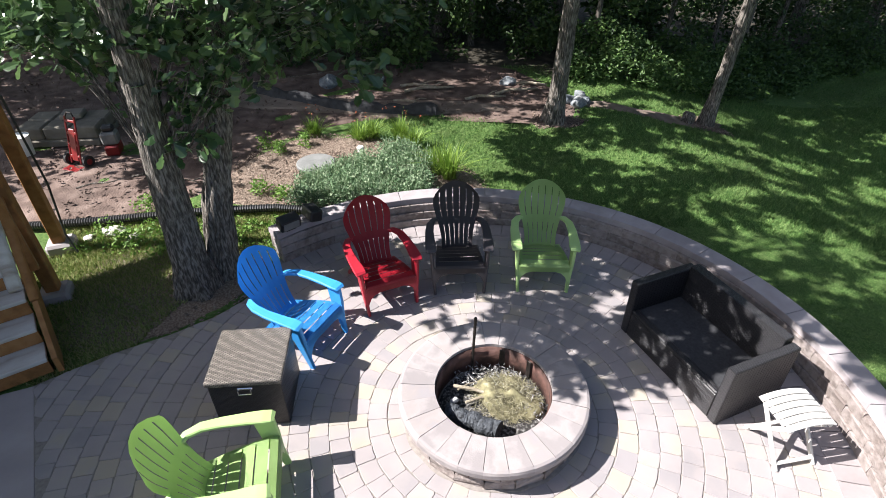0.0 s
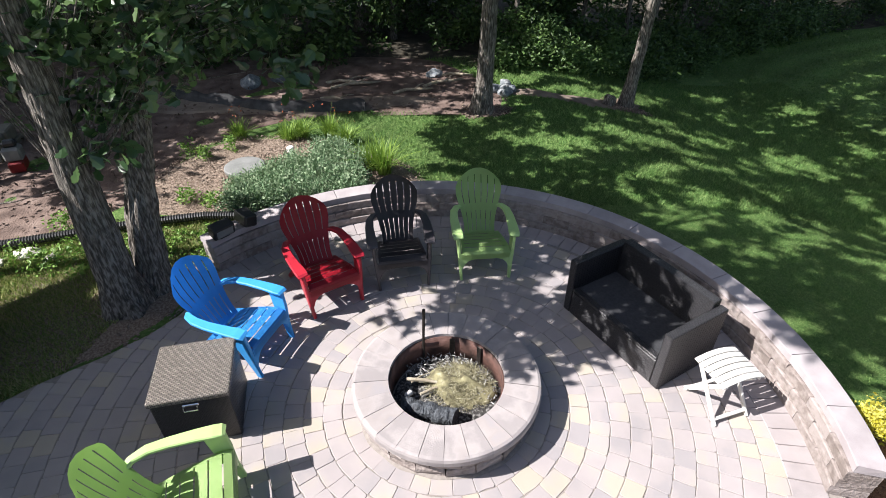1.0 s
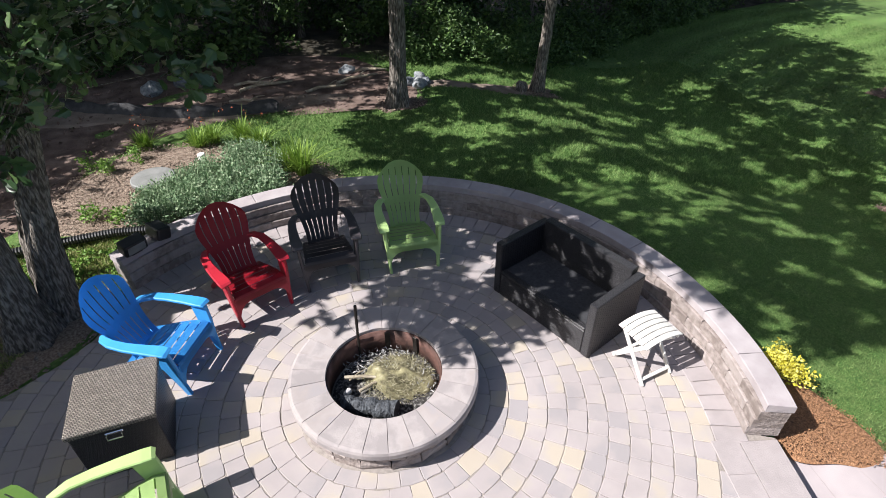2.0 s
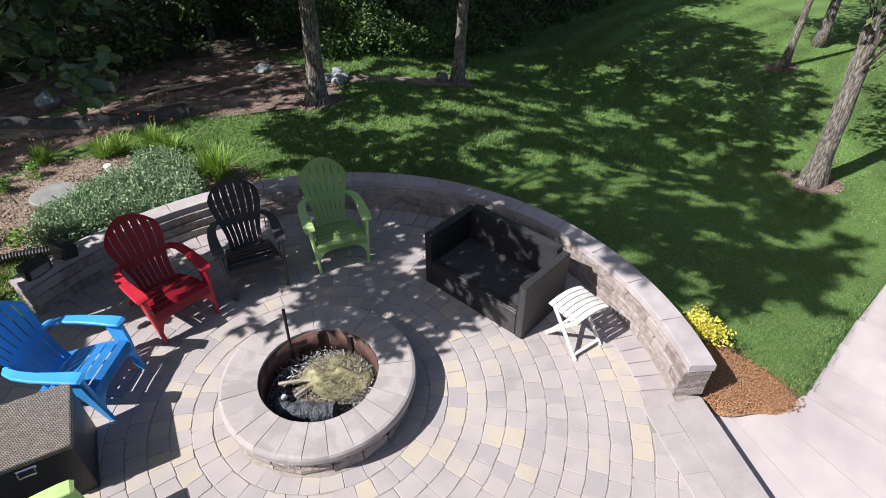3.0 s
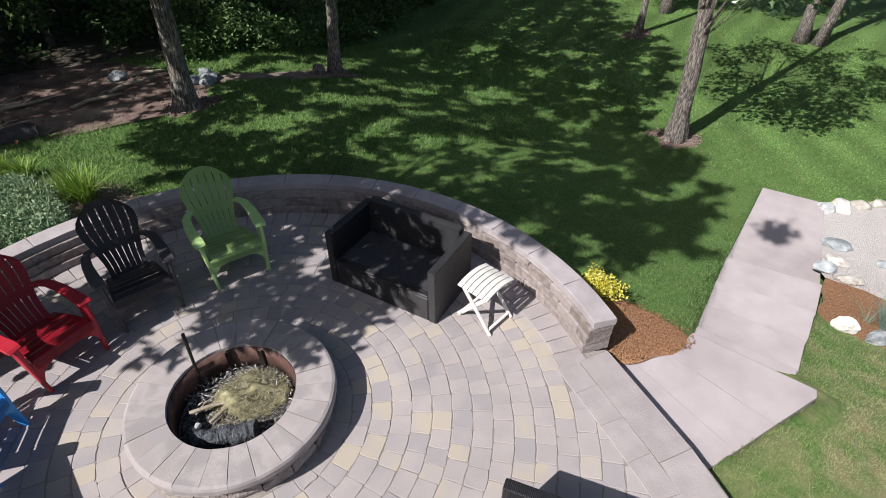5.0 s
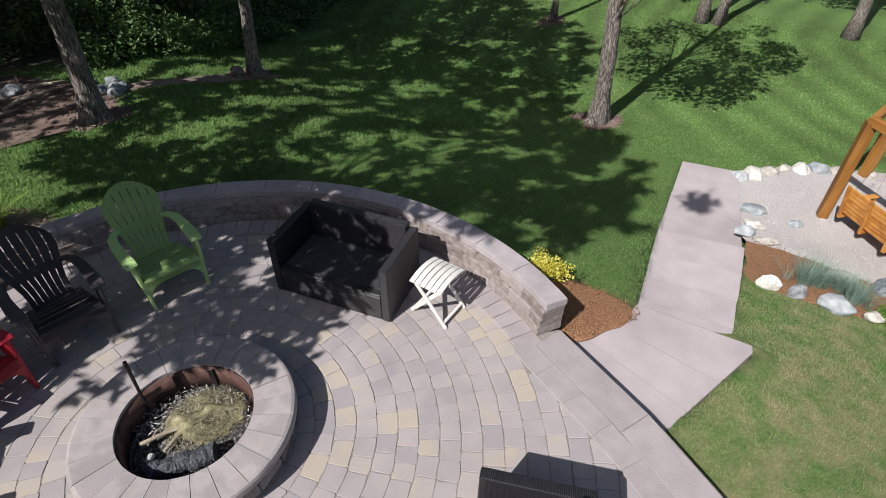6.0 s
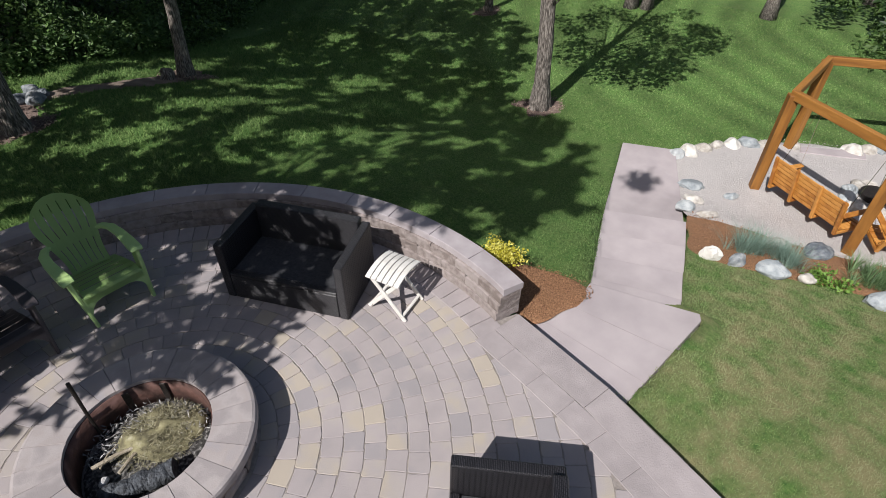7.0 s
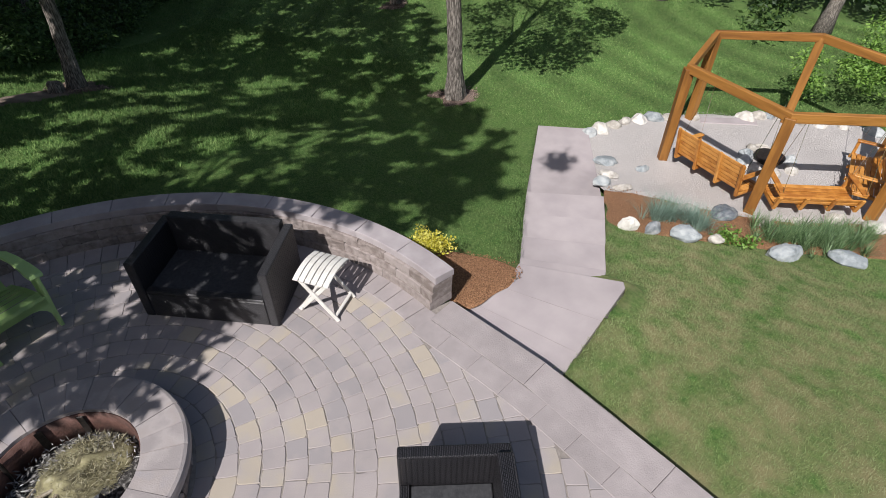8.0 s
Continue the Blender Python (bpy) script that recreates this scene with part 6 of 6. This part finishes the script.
for q, (x, y, ang, L) in enumerate(((-0.65, 7.8, 8, 1.0), (-0.85, 7.95, -12, 0.8), (-1.0, 7.05, -25, 0.7), (0.44, 7.4, 5, 0.8), (1.4, 8.2, -10, 0.7), (1.1, 7.8, 14, 0.9))):
    bm = bmesh.new()
    tube(bm, [(-L / 2, 0, 0.04), (-L / 6, 0.05, 0.08), (L / 5, -0.03, 0.09), (L / 2, 0.06, 0.05)], [0.035, 0.03, 0.026, 0.012], 8, wobble=0.2)
    tube(bm, [(0, 0.01, 0.08), (L * 0.2, 0.14, 0.12), (L * 0.32, 0.24, 0.1)], [0.016, 0.012, 0.005], 6)
    thing("dead_limb", pose(x, y, float(grade(x)), 0, 0, ang), "pale dead limb lying at the edge of the woods", "branch", "dead limbs", data=mesh_bm("dead_limb", bm, "stick"))
for q, (x, y, w) in enumerate(((-4.55, 2.86, 0.16), (-4.25, 2.72, 0.10), (-4.8, 2.7, 0.08))):
    rock("pale_stone", pose(x, y, 0.0, 0, 0, 50 * q), (w, w * 0.7, w * 0.4), "whitestone", 200 + q * 3.3, "pale stone half buried among the weeds", "stones by the pipe")
for x, y, s in ((-2.95, 4.95, 0.10), (-2.6, 5.25, 0.08), (-3.2, 5.2, 0.09), (-2.95, 3.75, 0.12), (-2.6, 3.62, 0.10), (-3.95, 3.35, 0.10), (-4.25, 3.3, 0.09)):
    pl = thing("bed_plant", pose(x, y, 0.0), "small upright green plant in the mulch bed", "plant", "small bed plants")
    cs = [(rng.normal() * s * 0.6, rng.normal() * s * 0.6, rng.uniform(0.03, 0.22)) for _ in range(9)]
    part("foliage", leaves("foliage", clumps(cs, s, 26, 1.0), 0.045, "shrub", "leaf", -0.5, 0.5), pl)
    part("stem", tuft("stem", [(0, 0, 0)], 0.22, 8, "fescue_dark", 0.008, 0.4), pl)

# ---- lawn blades ----
def blades(name, n, x0, x1, y0, y1, h, w, label, mat="blade"):
    x, y = rng.uniform(x0, x1, n), rng.uniform(y0, y1, n)
    bad = inside(PATIO, x, y) | inside(PAD, x, y) | inside(LANDING, x, y) | inside([(a, b) for a, b in lefts] + [(a, b) for a, b in rights[::-1]], x, y)
    bad |= np.hypot(x - WALL_C[0], y - WALL_C[1]) < WALL_OUT + 0.05
    for ln in (dirt_line, bed_line, tri_line, strip_line, gravel_line, redbed_line, bare_line, *ring_beds):
        bad |= inside(ln, x, y)
    thin = np.array([noise.noise(Vector((a * 0.9, b * 0.9, 0))) for a, b in zip(x, y)])
    bad |= thin < -0.8
    x, y = x[~bad], y[~bad]
    k = len(x)
    z = grade(x) + 0.012 * np.sin(x * 2.1 + 0.7 * np.cos(y * 1.3)) * np.sin(y * 1.7)
    a = rng.uniform(0, 2 * np.pi, k)
    hh = h * rng.uniform(0.5, 1.3, k)
    b = np.stack([x, y, z - 0.004], 1)
    s = np.stack([np.cos(a), np.sin(a), 0 * a], 1) * (w / 2)
    tip = b + np.stack([rng.normal(0, 0.5, k) * hh, rng.normal(0, 0.5, k) * hh, hh], 1)
    v = np.stack([b - s, b + s, tip], 1).reshape(-1, 3)
    tagged(new(name, mesh_np(name, v, np.arange(3 * k).reshape(k, 3), mat)), label, "grass", "", "stuff")


blades("lawn_grass", 300000, 2.2, 9.5, -6.0, 4.0, 0.03, 0.006, "short mown lawn grass by the walkway")
blades("back_lawn_grass", 130000, -2.0, 10.0, 3.0, 9.5, 0.055, 0.014, "short shaded lawn grass behind the wall")
blades("far_lawn_grass", 125000, 8.5, 18.0, -6.0, 13.5, 0.035, 0.024, "mown lawn grass beyond the walkway")
blades("side_grass", 60000, -5.2, -2.2, 0.4, 3.4, 0.06, 0.014, "thin olive grass beside the oak and stairs", "sidegrass")

# ---- pavers ----
ROW, RING0 = 0.163, 0.727
pav = thing("paver_circle", pose(*PIT_C, 0), "tumbled grey and tan pavers laid in circles round the fire pit", "paving", kind="structure")
BORDER_IN = WALL_IN - 0.24
step_in = [tuple(p) for p in offset_line(STEP_EDGE, 0.306)]
step_in2 = [tuple(p) for p in offset_line(STEP_EDGE, 0.535)]
inner_side = step_in2 + [(-3, -6.0), (-3, 0.5), (2.5, 0.5)]


def tumbled(ra, rb, half, rs):
    """Outline of a worn wedge-shaped stone about +x: rounded corners and slightly uneven sides."""
    rm = (ra + rb) / 2
    hw, hl, c = (rb - ra) / 2 - 0.0028, half * rm - 0.0006, rs.uniform(0.009, 0.016)
    flat = [(-hw, -hl + c), (-hw + c * 0.3, -hl + c * 0.3), (-hw + c, -hl), (0, -hl), (hw - c, -hl), (hw - c * 0.3, -hl + c * 0.3), (hw, -hl + c), (hw, 0),
            (hw, hl - c), (hw - c * 0.3, hl - c * 0.3), (hw - c, hl), (0, hl), (-hw + c, hl), (-hw + c * 0.3, hl - c * 0.3), (-hw, hl - c), (-hw, 0)]
    out = []
    for u, v in flat:
        u, v = u + rs.uniform(-0.0055, 0.0055), v + rs.uniform(-0.003, 0.003)
        a = v / rm
        out.append(((rm + u) * math.cos(a), (rm + u) * math.sin(a)))
    return out


def stone_rows(outline, top):
    """Vertices and faces of one stone: an upright side, a worn shoulder and a level top."""
    c = np.mean(outline, 0)
    n, vs, fs = len(outline), [], []
    for z, sh in ((-0.05, 0.0), (top - 0.0045, 0.0), (top - 0.0012, 0.025), (top, 0.055)):
        vs += [(x + (c[0] - x) * sh, y + (c[1] - y) * sh, z) for x, y in outline]
    for lo in (0, n, 2 * n):
        fs += [(lo + e, lo + (e + 1) % n, lo + n + (e + 1) % n, lo + n + e) for e in range(n)]
    return vs, fs, n


rp = random.Random(11)
field = bmesh.new()
for k in range(32):
    ra, rb = RING0 + ROW * k, RING0 + ROW * (k + 1)
    rm = (ra + rb) / 2
    spans = []
    while sum(spans) < 2 * math.pi * rm - 0.1:
        spans.append(rp.choice((0.135, 0.165, 0.165, 0.2)) + rp.uniform(-0.006, 0.006))
    fit = 2 * math.pi / sum(spans)
    a = rp.uniform(0, 1)
    for i, span in enumerate(spans):
        half = span * fit / 2
        a += half
        line = [(x * math.cos(a) - y * math.sin(a) + PIT_C[0], x * math.sin(a) + y * math.cos(a) + PIT_C[1]) for x, y in tumbled(ra, rb, half, rp)]
        a += half
        px, py = np.array([p[0] for p in line]), np.array([p[1] for p in line])
        cx, cy = float(px.mean()), float(py.mean())
        if not inside(PATIO, np.array([cx]), np.array([cy]))[0]:
            continue
        for q, fine in enumerate(inside(PATIO, px, py)):
            f = 1.0
            while not fine and f > 0.1:
                f -= 0.06
                line[q] = (cx + (px[q] - cx) * f, cy + (py[q] - cy) * f)
                fine = inside(PATIO, np.array([line[q][0]]), np.array([line[q][1]]))[0]
        if math.hypot(cx - WALL_C[0], cy - WALL_C[1]) > BORDER_IN + 0.05 and (cy > -1.25) and (cx > -2.2 or cy > 1.9):
            continue
        if rm > 2.0 and cx > 0.5 and cy < -0.9 and not inside(inner_side, np.array([cx - 0.05]), np.array([cy])).all():
            continue
        vs, fs, n = stone_rows(line, rp.uniform(-0.0025, 0.002))
        if k < 7:
            bm = bmesh.new()
            bv = [bm.verts.new((x - cx, y - cy, z)) for x, y, z in vs]
        else:
            bm = field
            bv = [bm.verts.new((x - PIT_C[0], y - PIT_C[1], z)) for x, y, z in vs]
        for f in fs:
            bm.faces.new([bv[q] for q in f])
        bm.faces.new(bv[3 * n:])
        if k < 7:
            part("paver", mesh_bm("paver", bm, "paver"), pav, at=pose(cx - PIT_C[0], cy - PIT_C[1], 0))
me = bpy.data.meshes.new("paver_field")
field.to_mesh(me)
field.free()
me.materials.append(M["paver"])
part("paver_field", me, pav)["kind"] = "stuff"
# soldier course at the foot of the wall and inside the coping
n = 52
stepa = (WALL_A1 - WALL_A0 + 0.06) / n
kinds = [mesh_bm("border_paver", ring_piece(BORDER_IN + 0.004, WALL_IN + 0.02, stepa / 2 * 0.98, -0.06, 0.006, 0.005, 0.002, 600 + q), "border") for q in range(3)]
for i in range(n):
    part("border_paver", kinds[i % 3], pav, at=pose(WALL_C[0] - PIT_C[0], WALL_C[1] - PIT_C[1], 0, 0, 0, math.degrees(WALL_A0 - 0.03 + stepa * (i + 0.5))))
s = -0.05
while s < 4.4:
    p0, t0 = along(step_in, max(s, 0))
    p1, t1 = along(step_in, s + 0.3392)
    n0, n1 = Vector((t0.y, -t0.x)) * 0.22, Vector((t1.y, -t1.x)) * 0.22
    part("border_paver", mesh_bm("border_paver", quad_block([p0, p1, p1 + n1, p0 + n0], -0.06, 0.006, 0.004), "border"), pav, at=pose(-PIT_C[0], -PIT_C[1], 0))
    s += 0.34

# ---- loose bark chips on the beds ----
def chips_over(name, line, n, size, mat, lift, label):
    p = np.array(line)
    x, y = rng.uniform(p[:, 0].min(), p[:, 0].max(), n), rng.uniform(p[:, 1].min(), p[:, 1].max(), n)
    ok = inside(line, x, y)
    x, y = x[ok], y[ok]
    tagged(new(name, leaves(name, np.stack([x, y, grade(x) + lift + rng.uniform(0, 0.012, len(x))], 1), size, mat, "leaf", 0.0, 2.2)), label, "mulch", "", "stuff")


chips_over("bed_chips", bed_line, 16000, 0.032, "bedmulch", 0.06, "weathered bark chips on the planting bed")
chips_over("corner_chips", tri_line, 5200, 0.022, "mulch", 0.045, "reddish bark chips beside the wall end")
chips_over("border_chips", redbed_line, 7000, 0.028, "mulch", 0.035, "reddish bark chips round the gravel bed")
chips_over("soil_clods", dirt_line, 9000, 0.07, "dirt", 0.035, "loose clods and crumbs on the bare soil")
for ln in ring_beds:
    chips_over("ring_chips", ln, 700, 0.05, "bedmulch", 0.02, "old bark chips and fallen leaves round a tree")
